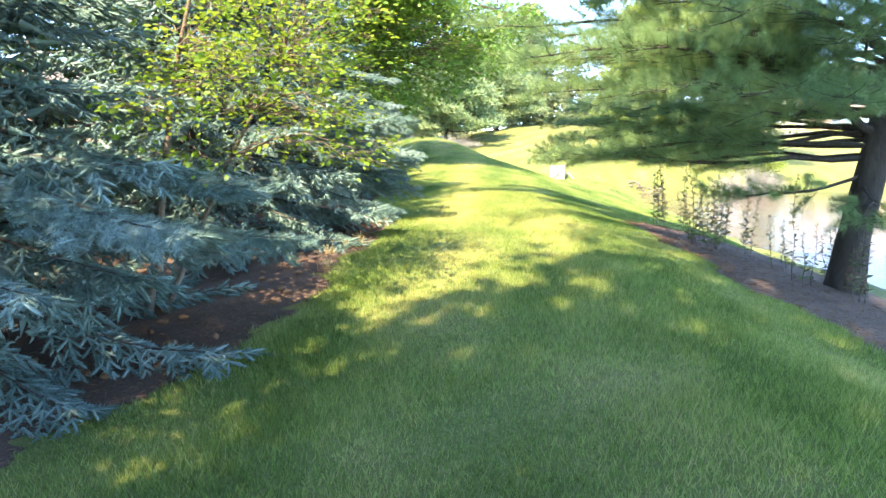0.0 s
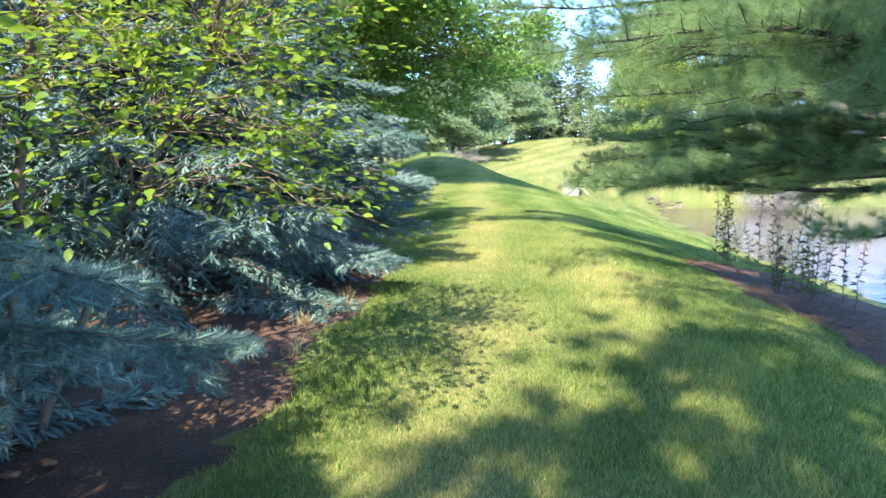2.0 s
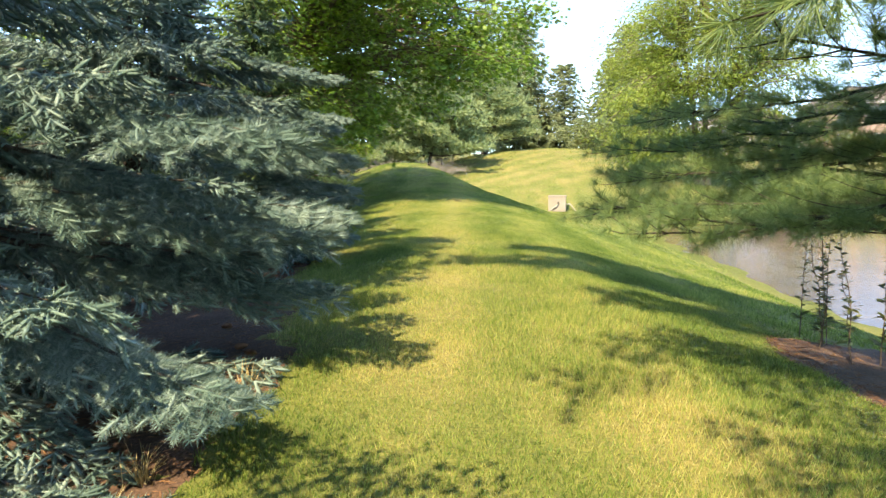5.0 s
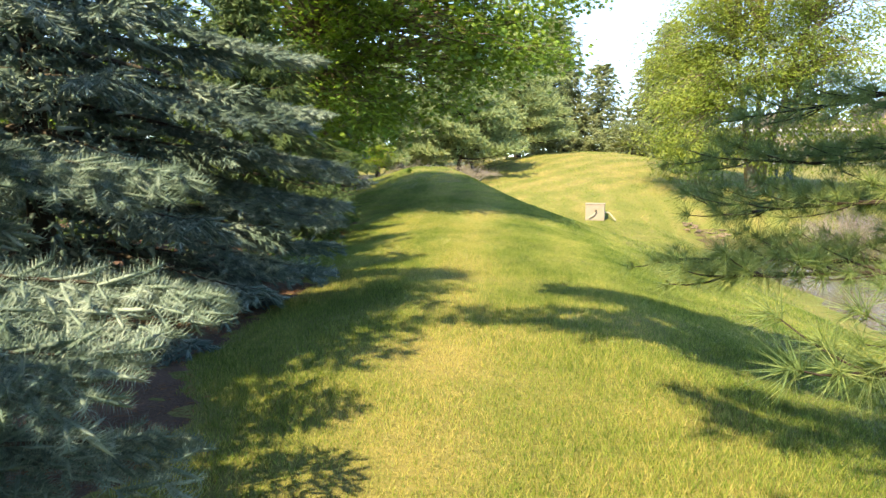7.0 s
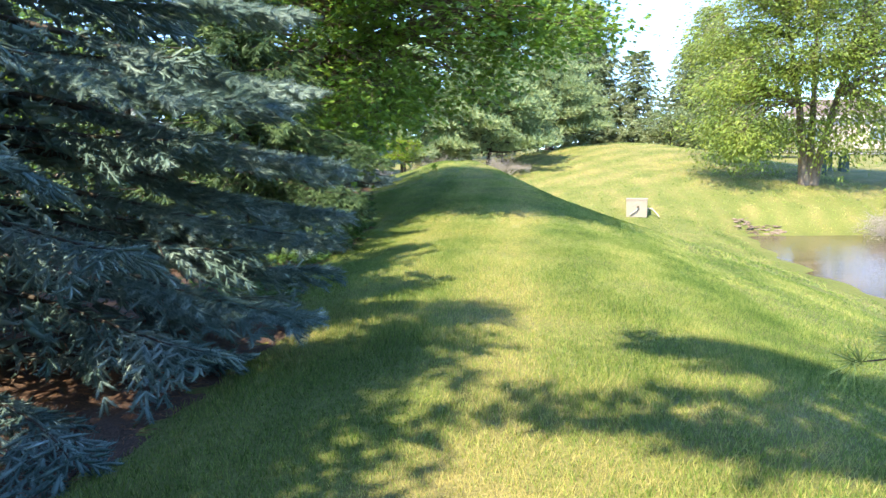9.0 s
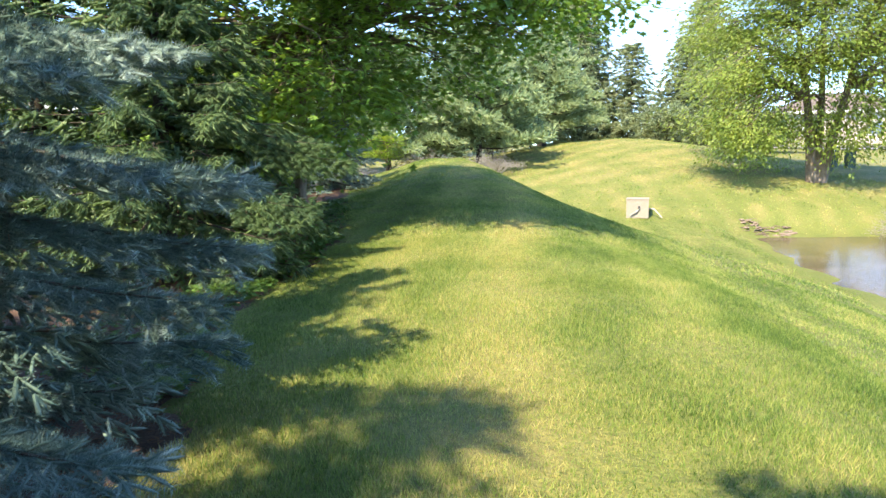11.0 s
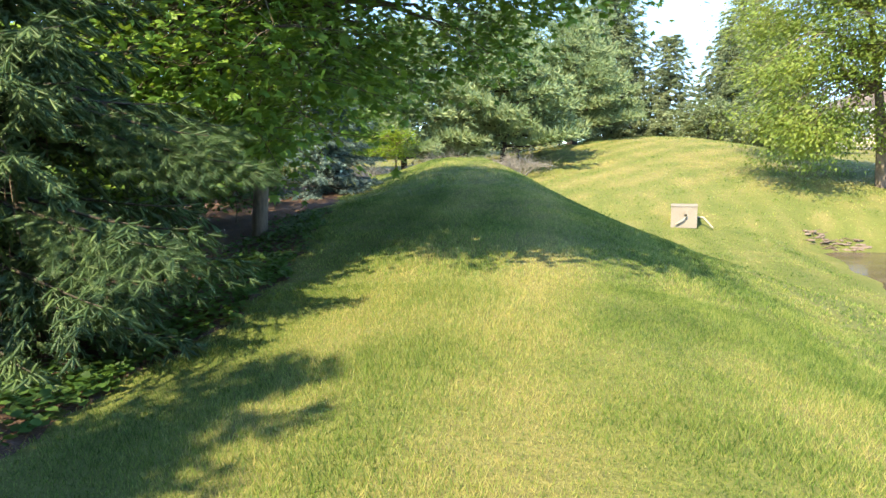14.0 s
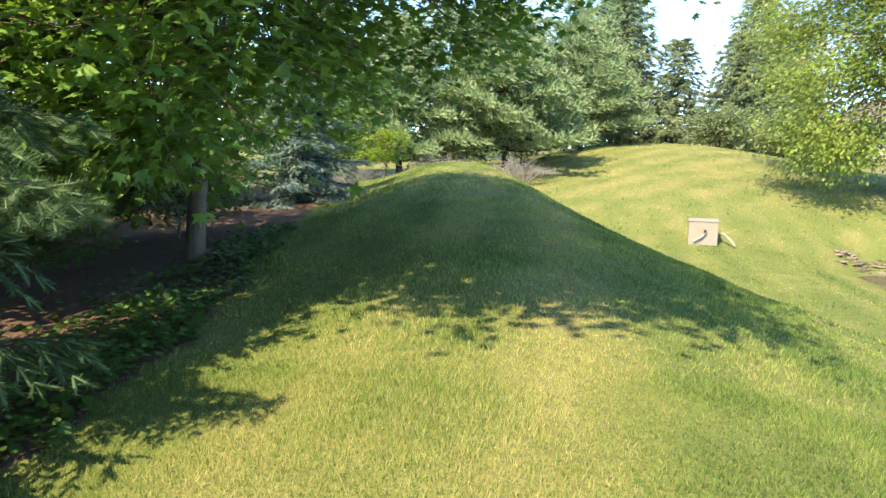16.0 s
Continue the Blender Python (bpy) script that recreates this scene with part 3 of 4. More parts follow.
def spruce(x, y, height, radius, mat, label, seed, z0=0.25, droop=0.16, near=True, step=0.19, size=0.145, dead=True, hang=0.12, group="spruces along the berm", gap=0.56, dense_to=3.5, extra=(), taper=0.68):
    """A spruce: trunk, whorls of boughs, and flat sprays of needled shoots set along them."""
    r = np.random.default_rng(seed)
    zb = gz(x, y)
    tree = empty("spruce_tree", (x, y, zb), label, "tree", group)
    trunk_part(tree, curve_pts((0, 0, -0.15), (0, 0, height), 0, 8), np.linspace(0.016 * height + 0.03, 0.015, 8), BARK)
    wood, deadwood = Heap(), Heap()
    fine, coarse, nearest = [], [], []
    upz = np.array((0, 0, 1.0))
    plan, z = [], z0
    while z < height - 0.12:
        rel = 1 - z / height
        n = 9 if near else 8
        for k in range(n):
            a = 2 * np.pi * (k + r.uniform(-0.45, 0.45)) / n + z * 2.1
            L = radius * rel ** taper * r.uniform(0.76, 1.0)
            if z < 0.6:
                L *= r.uniform(0.75, 1.0)
            plan.append((z, a, L, None))
        z += (gap if z < dense_to and near else 0.42) * (0.9 + 0.2 * r.random())
    for ex, ey, ez in extra:
        plan.append((max(0.3, ez - zb + 0.2 * math.hypot(ex - x, ey - y)), math.atan2(ey - y, ex - x), math.hypot(ex - x, ey - y), ez - zb))
    for k, (z, a, L, tip) in enumerate(plan):
        rel = 1 - z / height
        if rel > 0:
            close = near and z < dense_to and (np.cos(a) > 0.12 or (np.sin(a) < -0.35 and np.cos(a) > -0.45))
            out = np.array((np.cos(a), np.sin(a), 0))
            side = np.array((-np.sin(a), np.cos(a), 0))
            s = np.linspace(0, 1, 9)
            drop = (0.46 * rel - 0.16) * r.uniform(0.7, 1.15) + 0.4 * (droop - 0.16)
            pz = z + r.uniform(-0.06, 0.06) - drop * L * s ** 1.4 + 0.06 * L * s ** 5
            bp = out[None] * (L * s)[:, None] + upz[None] * pz[:, None] + side[None] * (0.06 * L * np.sin(3 * s + k * 1.7))[:, None]
            if tip is not None:
                bp[:, 2] += (tip - bp[-1, 2]) * s ** 1.5
            floor = gz(x + bp[-1, 0], y + bp[-1, 1]) - zb + 0.10
            bp[:, 2] = np.maximum(bp[:, 2], floor * s + 0.1 * (1 - s))
            tube(wood, bp, np.linspace(0.010 + 0.009 * L, 0.004, 9), 4)
            if close:
                pile = fine if tip is None else nearest
                for q in np.linspace(0.04, 0.5, max(4, int(L / 0.26))):
                    c = np.array([np.interp(q, s, bp[:, j]) for j in range(3)])
                    for sg in (-1, 1):
                        coarse.append((c - upz * 0.04, unit(out * 0.5 + side * sg * r.uniform(0.4, 1.0) - upz * r.uniform(0.0, 0.35)), 0.27 * r.uniform(0.8, 1.2)))
                m = max(4, int(L / step * (0.9 if tip is None else 1.15)))
                for q in np.linspace(0.42, 1.0, m):
                    c = np.array([np.interp(q, s, bp[:, j]) for j in range(3)])
                    fwd = unit(bp[min(8, int(q * 8) + 1)] - bp[max(0, int(q * 8) - 1)])
                    sub = ((0.16 if tip is None else 0.20) + (0.42 if tip is None else 0.24) * L * (1 - q) ** 0.7 * (0.4 + q)) * r.uniform(0.75, 1.15)
                    pile.append((c, unit(fwd + upz * r.uniform(-0.2, 0.5) + r.normal(0, 0.2, 3)), size * r.uniform(0.9, 1.2)))
                    for sg in (-1, 1):
                        d = unit(fwd * r.uniform(0.9, 1.3) + side * sg * r.uniform(0.5, 0.9) + upz * (r.uniform(-0.10, 0.08) - hang * 0.6))
                        flat = unit(np.cross(d, upz))
                        for w in np.arange(0.04, sub, size * 0.72):
                            p = c + d * w - upz * (0.22 + hang) * w * w
                            for lat in (-1, 0, 1):
                                fall = 0.9 * w + hang * 0.5 if tip is None else 0.25 * w - 0.05
                                pile.append((p, unit(d + flat * lat * r.uniform(0.5, 1.0) + r.normal(0, 0.2, 3) + upz * (r.uniform(-0.35, 0.2) - fall)), size * r.uniform(0.7, 1.2)))
            else:
                sz = size * 1.75
                m = max(3, int(L / (step * 1.5)))
                for q in np.linspace(0.18, 1.0, m):
                    c = np.array([np.interp(q, s, bp[:, j]) for j in range(3)])
                    fwd = unit(bp[min(8, int(q * 8) + 1)] - bp[max(0, int(q * 8) - 1)])
                    sub = (0.10 + 0.40 * L * (1 - q) ** 0.75 * (0.45 + q)) * r.uniform(0.7, 1.2)
                    for sg in (-1, 1, 0):
                        d = unit(fwd * r.uniform(0.6, 1.0) + side * sg * r.uniform(0.6, 1.0) + upz * (r.uniform(-0.28, 0.10) - hang))
                        cnt = max(1, int(round(sub / (sz * 0.7)))) if sg else 1
                        for w in range(cnt):
                            coarse.append((c + d * w * sz * 0.7 - upz * (0.10 * w * w * sz * (0.3 + hang)), d + r.normal(0, 0.2, 3) - upz * 0.12 * w, sz * r.uniform(0.8, 1.2)))
            if dead and z < 2.3 and np.cos(a) > -0.2 and r.random() < 0.8:
                for q in r.uniform(0.15, 0.72, 11):
                    c = np.array([np.interp(q, s, bp[:, j]) for j in range(3)])
                    e = c + r.normal(0, 0.14, 3) - upz * r.uniform(0.08, 0.32) + out * 0.12
                    tube(deadwood, curve_pts(c, e, 0.03, 4, 0.015), [0.005, 0.004, 0.003, 0.002], 3)
    if near:
        # old inner needles and twigs that close the view to the trunk
        for _ in range(int(360 * height)):
            hz = r.uniform(0.25, height * 0.8)
            a, q = r.uniform(0, 2 * np.pi), radius * (1 - hz / height) ** taper * r.uniform(0.12, 0.48)
            out = np.array((np.cos(a), np.sin(a), 0))
            coarse.append((out * q + upz * hz, unit(out + r.normal(0, 0.5, 3) - upz * 0.35), 0.24 * r.uniform(0.7, 1.2)))
    heap = Heap()
    for pile, shape in ((fine, SHOOT), (coarse, SHOOT_FAR), (nearest, SHOOT_NEAR)):
        if pile:
            P, D, S = (np.array([t[i] for t in pile]) for i in range(3))
            heap.add(*scatter(*shape, D, upz[None] + r.normal(0, 0.3, (len(P), 3)), P, S))
    tagged(thing("bough_frame", *wood.out(), BARK, tree), kind="stuff")
    thing("foliage", *heap.out(), mat, tree)
    if dead and deadwood.n:
        tagged(thing("dead_wood", *deadwood.out(), TWIG, tree, "bare brown dead twigs"), kind="stuff")
    return tree


spruce(-4.3, 7.2, 5.4, 3.1, BLUE, "blue spruce with silvery boughs sweeping over the mulch", 11, z0=0.62, extra=[(-1.7, 6.1, 0.55), (-1.43, 7.6, 0.28), (-1.65, 6.6, 0.8)])
spruce(-3.8, 12.1, 10.1, 3.15, BLUE, "tall blue spruce with dead twigs under its lowest boughs", 12, extra=[(-0.55, 12.9, 1.0), (-0.67, 11.5, 1.48), (-0.78, 11.2, 0.24), (-0.7, 13.1, 0.45), (-0.6, 12.3, 0.9), (-0.75, 13.4, 1.4)])
spruce(-4.0, 17.9, 7.8, 3.3, BLUE, "dense blue spruce whose boughs reach the lawn", 13, extra=[(-1.02, 18.5, 0.86), (-1.03, 17.9, 0.39), (-1.2, 19.2, 0.5), (-1.1, 18.5, 2.1), (-1.0, 18.3, 1.5), (-1.3, 18.8, 2.7), (-1.2, 17.8, 1.9), (-1.05, 19.4, 1.0), (-1.1, 19.5, 1.45)])
spruce(-3.7, 24.2, 6.2, 2.45, NORWAY, "green spruce with drooping boughs beside the ivy", 14, z0=0.5, droop=0.1, hang=0.5, step=0.22, gap=0.42, taper=0.8, extra=[(-1.67, 24.3, 1.78), (-1.35, 24.4, 1.55), (-1.7, 23.4, 1.0), (-1.9, 25.3, 1.9)])
spruce(-4.3, 37.6, 4.6, 1.9, BLUE, "small blue spruce behind the maple", 15, step=0.22, gap=0.45, dead=False)
# unseen spruce beside the start, added to shade the first blue spruce
spruce(-5.0, 1.6, 9.0, 2.9, BLUE, "tall blue spruce, unseen, added to shade the head of the row", 16, step=0.24, size=0.2, near=False, dead=False)
back_row = spruce(-8.6, 10.0, 10.0, 3.4, NORWAY, "dark green spruce in the row behind the blue spruces", 17, step=0.28, size=0.26, near=False, dead=False, group="dark spruces behind the row")


def pine_limb(wood, tufts, a, b, sag, thick, r, dense=1.0, reach=0.75, start=0.3, tuft=0.12, twigs=2):
    """One pine limb from a to b with side branches and tufts of needles."""
    n = 9
    bp = curve_pts(a, b, sag, n)
    bp[1:-1] += r.normal(0, 0.04, (n - 2, 3))
    s = np.linspace(0, 1, n)
    tube(wood, bp, np.linspace(thick, 0.006, n), 6)
    L = float(np.linalg.norm(bp[-1] - bp[0]))
    for q in np.linspace(start, 1.0, max(3, int(L * 5.5 * dense))):
        c = np.array([np.interp(q, s, bp[:, j]) for j in range(3)])
        i = min(n - 2, int(q * (n - 1)))
        fwd = unit(bp[i + 1] - bp[i])
        side = unit(np.cross(fwd, (0, 0, 1)))
        for sg in (-1, 1):
            ln = reach * (1.15 - 0.75 * q) * r.uniform(0.6, 1.15)
            d = unit(fwd * r.uniform(0.6, 1.0) + side * sg * r.uniform(0.5, 1.0) + np.array((0, 0, r.uniform(-0.25, 0.5))))
            e = c + d * ln
            tube(wood, curve_pts(c, e, -0.05 * ln, 4), [0.007, 0.005, 0.004, 0.0025], 3)
            for w in np.linspace(0.4, 1.0, max(2, int(ln / 0.11))):
                for _ in range(twigs):
                    dd = unit(d + r.normal(0, 0.45, 3) + np.array((0, 0, 0.25)))
                    tufts.append((c + d * ln * w + dd * 0.03, dd, tuft * r.uniform(0.8, 1.15)))
    for _ in range(4):
        dd = unit(fwd + r.normal(0, 0.3, 3))
        tufts.append((bp[-1], dd, tuft * 1.05))


def tuft_mesh(tufts, shape):
    p = np.array([t[0] for t in tufts])
    d = np.array([t[1] for t in tufts])
    s = np.array([t[2] for t in tufts])
    up = np.repeat(np.array([[0.1, 0.05, 1.0]]), len(p), 0)
    return scatter(*shape, d, up, p, s)


def near_pine():
    x, y = 5.75, 11.4
    zb = gz(x, y)
    tree = empty("pine_tree", (x, y, zb), "old white pine with long-needled limbs reaching over the lawn", "tree")
    o = np.array((x, y, zb))
    top = np.array((1.5, 0.8, 12.0))
    tp = np.array([(0, 0, -0.25), (0.02, 0, 0.15), (0.10, 0.02, 0.8), (0.33, 0.05, 1.9), (0.55, 0.1, 3.0), (0.9, 0.3, 6), (1.2, 0.5, 9), top])
    trunk_part(tree, tp, [0.36, 0.27, 0.22, 0.20, 0.18, 0.14, 0.09, 0.03], PINEBARK, 14)

    def at(h):
        return np.array([np.interp(h, tp[:, 2], tp[:, j]) for j in range(2)] + [h])

    r = np.random.default_rng(21)
    wood, tufts, high = Heap(), [], []
    # limbs on the side of the walk: height on the trunk, far end in the world, sag, thickness
    for h, end, sag, thick in ((2.25, (3.3, 10.6, 2.0), 0.25, 0.075), (1.95, (1.9, 12.4, 0.95), -0.12, 0.055), (1.75, (3.5, 11.0, 0.45), -0.15, 0.03),
                               (2.9, (0.75, 8.9, 1.95), 0.25, 0.055), (3.2, (1.3, 10.0, 2.35), 0.2, 0.05), (2.3, (1.65, 13.6, 0.95), 0.0, 0.045),
                               (2.1, (1.6, 12.5, 0.85), 0.15, 0.04), (3.9, (-0.2, 9.7, 2.85), 0.35, 0.05), (4.3, (0.6, 11.9, 3.4), 0.3, 0.05),
                               (3.3, (2.6, 8.6, 2.4), 0.2, 0.045), (2.7, (3.8, 8.4, 1.5), 0.1, 0.045), (3.6, (1.8, 13.6, 2.9), 0.3, 0.05),
                               (2.6, (3.0, 14.6, 1.3), 0.1, 0.05), (5.0, (1.4, 9.6, 4.1), 0.3, 0.05), (5.2, (1.0, 12.6, 4.3), 0.3, 0.05), (4.4, (2.8, 14.4, 3.6), 0.3, 0.05),
                               (1.6, (4.9, 9.6, 0.15), -0.1, 0.025), (5.2, (-1.5, 12.7, 5.2), 0.3, 0.06), (5.8, (-0.8, 13.6, 5.8), 0.3, 0.06), (5.0, (0.2, 13.5, 4.9), 0.3, 0.06),
                               (5.0, (1.0, 11.0, 4.7), 0.3, 0.05), (6.4, (-0.6, 12.9, 6.4), 0.3, 0.06), (5.6, (1.2, 12.9, 5.6), 0.3, 0.06), (4.2, (2.0, 12.7, 3.9), 0.2, 0.05), (3.0, (1.9, 9.6, 1.75), 0.2, 0.05),
                               (2.5, (3.2, 9.2, 1.35), 0.1, 0.045), (3.4, (2.6, 10.8, 2.9), 0.2, 0.05),
                               (2.9, (0.9, 9.6, 2.0), 0.2, 0.04), (2.8, (1.8, 9.2, 2.05), 0.2, 0.04), (2.9, (2.7, 9.9, 2.2), 0.2, 0.04), (3.1, (1.4, 10.9, 2.3), 0.2, 0.04),
                               (3.5, (0.4, 10.7, 2.6), 0.2, 0.04), (2.8, (3.4, 10.3, 2.4), 0.2, 0.04),
                               (2.8, (1.0, 9.4, 1.65), 0.1, 0.035), (2.7, (1.8, 8.9, 1.6), 0.1, 0.035), (2.7, (2.4, 10.0, 1.7), 0.1, 0.035), (2.8, (1.9, 11.3, 1.9), 0.1, 0.035),
                               (2.4, (2.2, 14.9, 1.15), 0.1, 0.04), (2.6, (2.9, 15.2, 1.5), 0.1, 0.04), (2.9, (2.6, 14.4, 1.8), 0.1, 0.04), (2.2, (3.2, 14.6, 0.95), 0.0, 0.04),
                               (2.6, (3.0, 9.1, 1.6), 0.1, 0.035), (3.0, (0.9, 11.1, 2.2), 0.1, 0.035), (2.3, (2.3, 15.6, 1.5), 0.1, 0.04), (2.2, (2.4, 15.8, 1.15), 0.1, 0.04),
                               (2.0, (2.6, 15.5, 0.8), 0.0, 0.035), (2.1, (1.95, 15.4, 0.8), 0.05, 0.035), (2.5, (2.6, 15.7, 1.8), 0.1, 0.04),
                               (3.0, (4.2, 9.4, 2.2), 0.2, 0.035), (3.3, (3.4, 9.6, 2.75), 0.2, 0.035), (3.2, (4.7, 8.9, 2.4), 0.2, 0.035), (3.7, (3.9, 10.2, 3.2), 0.2, 0.035),
                               (4.5, (2.2, 6.6, 4.2), 0.3, 0.05), (4.4, (3.0, 7.2, 4.0), 0.3, 0.05), (4.3, (2.0, 8.0, 3.9), 0.3, 0.05),
                               (5.2, (3.4, 8.0, 5.2), 0.3, 0.05), (4.6, (4.6, 8.6, 4.6), 0.3, 0.05), (6.0, (3.9, 8.6, 6.1), 0.3, 0.05), (5.5, (5.0, 7.6, 5.4), 0.3, 0.05),
                               (5.4, (-0.9, 12.1, 5.5), 0.3, 0.05), (5.6, (0.4, 12.5, 5.7), 0.3, 0.05), (5.6, (1.0, 12.0, 5.4), 0.3, 0.05)):
        one = Heap()
        if h < 4.1:
            pine_limb(one, tufts, at(h), np.array(end) - o, sag, thick, r, 0.9, 0.8, 0.25, 0.145, 2)
        else:
            # high limbs, mostly out of view; many are added only to cast shade
            pine_limb(one, high, at(h), np.array(end) - o, sag, thick, r, 1.0, 0.9, 0.25, 0.24, 2)
        smooth(thing("limb", *one.out(), PINEBARK, tree).data)
    for h in np.arange(2.4, 11.6, 0.42):
        for k in range(3):
            a = r.uniform(0, 2 * np.pi)
            if h < 5.5 and np.cos(a) < -0.2:
                a = r.uniform(-1.3, 1.3)
            L = 4.3 * (1 - (h / 12.6) ** 1.8) * r.uniform(0.75, 1.05) + 0.3
            pine_limb(wood, high, at(h), at(h) + np.array((np.cos(a) * L, np.sin(a) * L, 0.15 * L + 0.1)), -0.05 * L, 0.05, r, 0.5, 1.0, 0.3, 0.24, 1)
    heap = Heap()
    heap.add(*tuft_mesh(tufts, TUFT))
    heap.add(*tuft_mesh(high, tuft_shape(10, 0.06, 5, 1.2)))
    tagged(thing("upper_branching", *wood.out(), PINEBARK, tree), kind="stuff")
    thing("foliage", *heap.out(), PINE, tree)


near_pine()


def broadleaf(name, x, y, stems, centre, radii, leaves, shape, size, mat, bark, label, seed, clusters=90, spread=0.8, sag=0.0, category="tree", hollow=0.45, base=None, group="", floor=None, extra=(), thin=1.0):
    """A tree or shrub with leaves: stems, limbs to clusters of leaves spread over an uneven crown."""
    r = np.random.default_rng(seed)
    zb = gz(x, y) if base is None else base
    tree = empty(name, (x, y, zb), label, category, group)
    o = np.array((x, y, zb))
    c0 = np.array(centre, float) - o
    R = np.array(radii, float)
    wood, spots, forks = Heap(), [], []
    for pts, rad in stems:
        pts = np.array(pts, float)
        trunk_part(tree, pts, rad, bark, 10)
        forks += [pts[int(len(pts) * k)] for k in (0.45, 0.6, 0.8)] + [pts[-1]]
    forks = np.array(forks)
    while len(spots) < clusters:
        d = unit(r.normal(0, 1, 3))
        q = (hollow + (1 - hollow) * r.random()) * (0.82 + 0.22 * math.sin(3.1 * d[0] + 2 * d[1] + seed) + 0.1 * math.sin(7 * d[2] + 3 * d[1]))
        p = c0 + d * R * q
        if p[2] + zb > gz(x + p[0], y + p[1]) + 0.5 and (floor is None or p[2] + zb > np.interp(x + p[0], *floor)):
            spots.append(p)
    for ec, er, en in extra:
        for _ in range(en):
            spots.append(np.array(ec) - o + r.uniform(-1, 1, 3) * np.array(er))
    P, D, S = [], [], []
    per = leaves // clusters
    for p in spots:
        f = forks[np.argmin(np.linalg.norm((forks - p) * (1, 1, 0.7), axis=1) + 0.6 * np.maximum(forks[:, 2] - p[2], 0))]
        L = np.linalg.norm(p - f)
        tube(wood, curve_pts(f, p, 0.10 * L + sag * L * 0.3, 6, 0.03 * L), np.linspace(0.012 + 0.011 * L, 0.004, 6) * thin, 5)
        out = unit(p - c0 * (1, 1, 0.6))
        n = per
        off = r.normal(0, 1, (n, 3)) * spread * np.array((1, 1, 0.45))
        off[:, 2] -= sag * np.abs(r.normal(0, 1, n)) * spread * 1.4
        P.append(p + off)
        dd = unit(off * 0.6 + out * spread + r.normal(0, 0.5 * spread, (n, 3)))
        dd[:, 2] = dd[:, 2] * 0.6 - 0.25 - 0.6 * sag
        D.append(dd)
        S.append(size * r.uniform(0.6, 1.2, n))
        for k in range(5):
            tube(wood, curve_pts(p, p + off[k] * 1.2, 0.03, 3), np.array([0.008, 0.006, 0.003]) * thin, 3)
    P, D, S = np.concatenate(P), np.concatenate(D), np.concatenate(S)
    up = np.repeat(np.array([[0.0, 0, 1.0]]), len(P), 0) + r.normal(0, 0.45, (len(P), 3))
    tagged(thing("branching", *wood.out(), bark, tree), kind="stuff")
    thing("crown", *scatter(*shape, D, up, P, S), mat, tree)
    return tree


def bent(h, lx, ly, n=8, kink=0.0, start=(0, 0)):
    s = np.linspace(0, 1, n)
    return np.stack([start[0] + lx * s ** 1.3 + kink * np.sin(5 * s), start[1] + ly * s ** 1.3 + kink * np.cos(4 * s) - kink, -0.2 + (h + 0.2) * s], -1)


broadleaf("maple_tree", -3.5, 30.2, [(bent(7.5, 0.5, 0.2, 9, 0.06), np.linspace(0.135, 0.045, 9))], (-2.4, 30.2, 5.3), (6.0, 5.8, 4.3), 25000, MAPLE_SHAPE, 0.165, MAPLE, MAPLEBARK,
          "green maple with a spreading dense crown over the berm", 31, 240, 0.50, 0.08, floor=([-9, -5, -3.2, -2.4, -1.6, 0.0, 3], [0.8, 1.1, 1.7, 2.6, 2.8, 3.1, 3.9]),
          # the 62 clusters round y 24.7 are added to cast shade on the berm
          extra=[((-3.6, 27.6, 2.7), (2.0, 1.3, 1.0), 36), ((-5.5, 28.5, 3.2), (1.5, 1.5, 1.4), 15), ((-1.5, 24.7, 6.2), (1.8, 1.4, 0.7), 62), ((1.5, 30.0, 5.2), (1.5, 2.0, 1.0), 34), ((-3.7, 28.5, 2.0), (0.9, 0.8, 0.5), 16), ((-5.2, 28.0, 1.9), (1.3, 1.0, 0.7), 18)])
broadleaf("young_tree", -3.0, 8.2, [(bent(3.0, 0.8, -0.2, 7, 0.05), np.linspace(0.045, 0.015, 7)), (bent(2.4, 1.3, 0.3, 7, 0.04, (0.1, 0.1)), np.linspace(0.035, 0.012, 7))],
          (-1.85, 8.05, 2.05), (1.35, 1.35, 1.35), 2600, OVAL, 0.064, SHRUBLEAF, TWIG, "young leafy tree growing out between the blue spruces", 32, 84, 0.17, hollow=0.35,
          extra=[((-1.15, 8.0, 1.4), (0.45, 0.8, 0.45), 24), ((-2.0, 7.2, 1.35), (0.6, 0.5, 0.4), 16), ((-1.25, 8.6, 2.3), (0.6, 0.6, 0.5), 18)], thin=0.33)
broadleaf("birch_tree", 18.2, 52.6, [(bent(9, -1.2, 0.2, 9, 0.05), np.linspace(0.30, 0.06, 9)), (bent(9.5, 0.3, 0.5, 9, 0.06, (0.25, 0.1)), np.linspace(0.26, 0.06, 9)),
                                     (bent(10, 2.6, 0.0, 9, 0.05, (0.5, 0)), np.linspace(0.28, 0.06, 9))], (18.9, 52.6, 8.9), (8.9, 7.4, 8.2), 76000, DIAMOND, 0.19, BIRCHLEAF, BIRCHBARK,
          "three-stemmed birch with a hanging yellow-green crown by the pond", 33, 380, 0.8, 0.4, hollow=0.5, extra=[((13.4, 51.4, 4.6), (1.7, 1.4, 1.9), 26), ((14.2, 51.2, 2.4), (0.7, 0.8, 0.6), 5), ((24.0, 52.0, 3.6), (2.0, 1.5, 1.2), 16)])


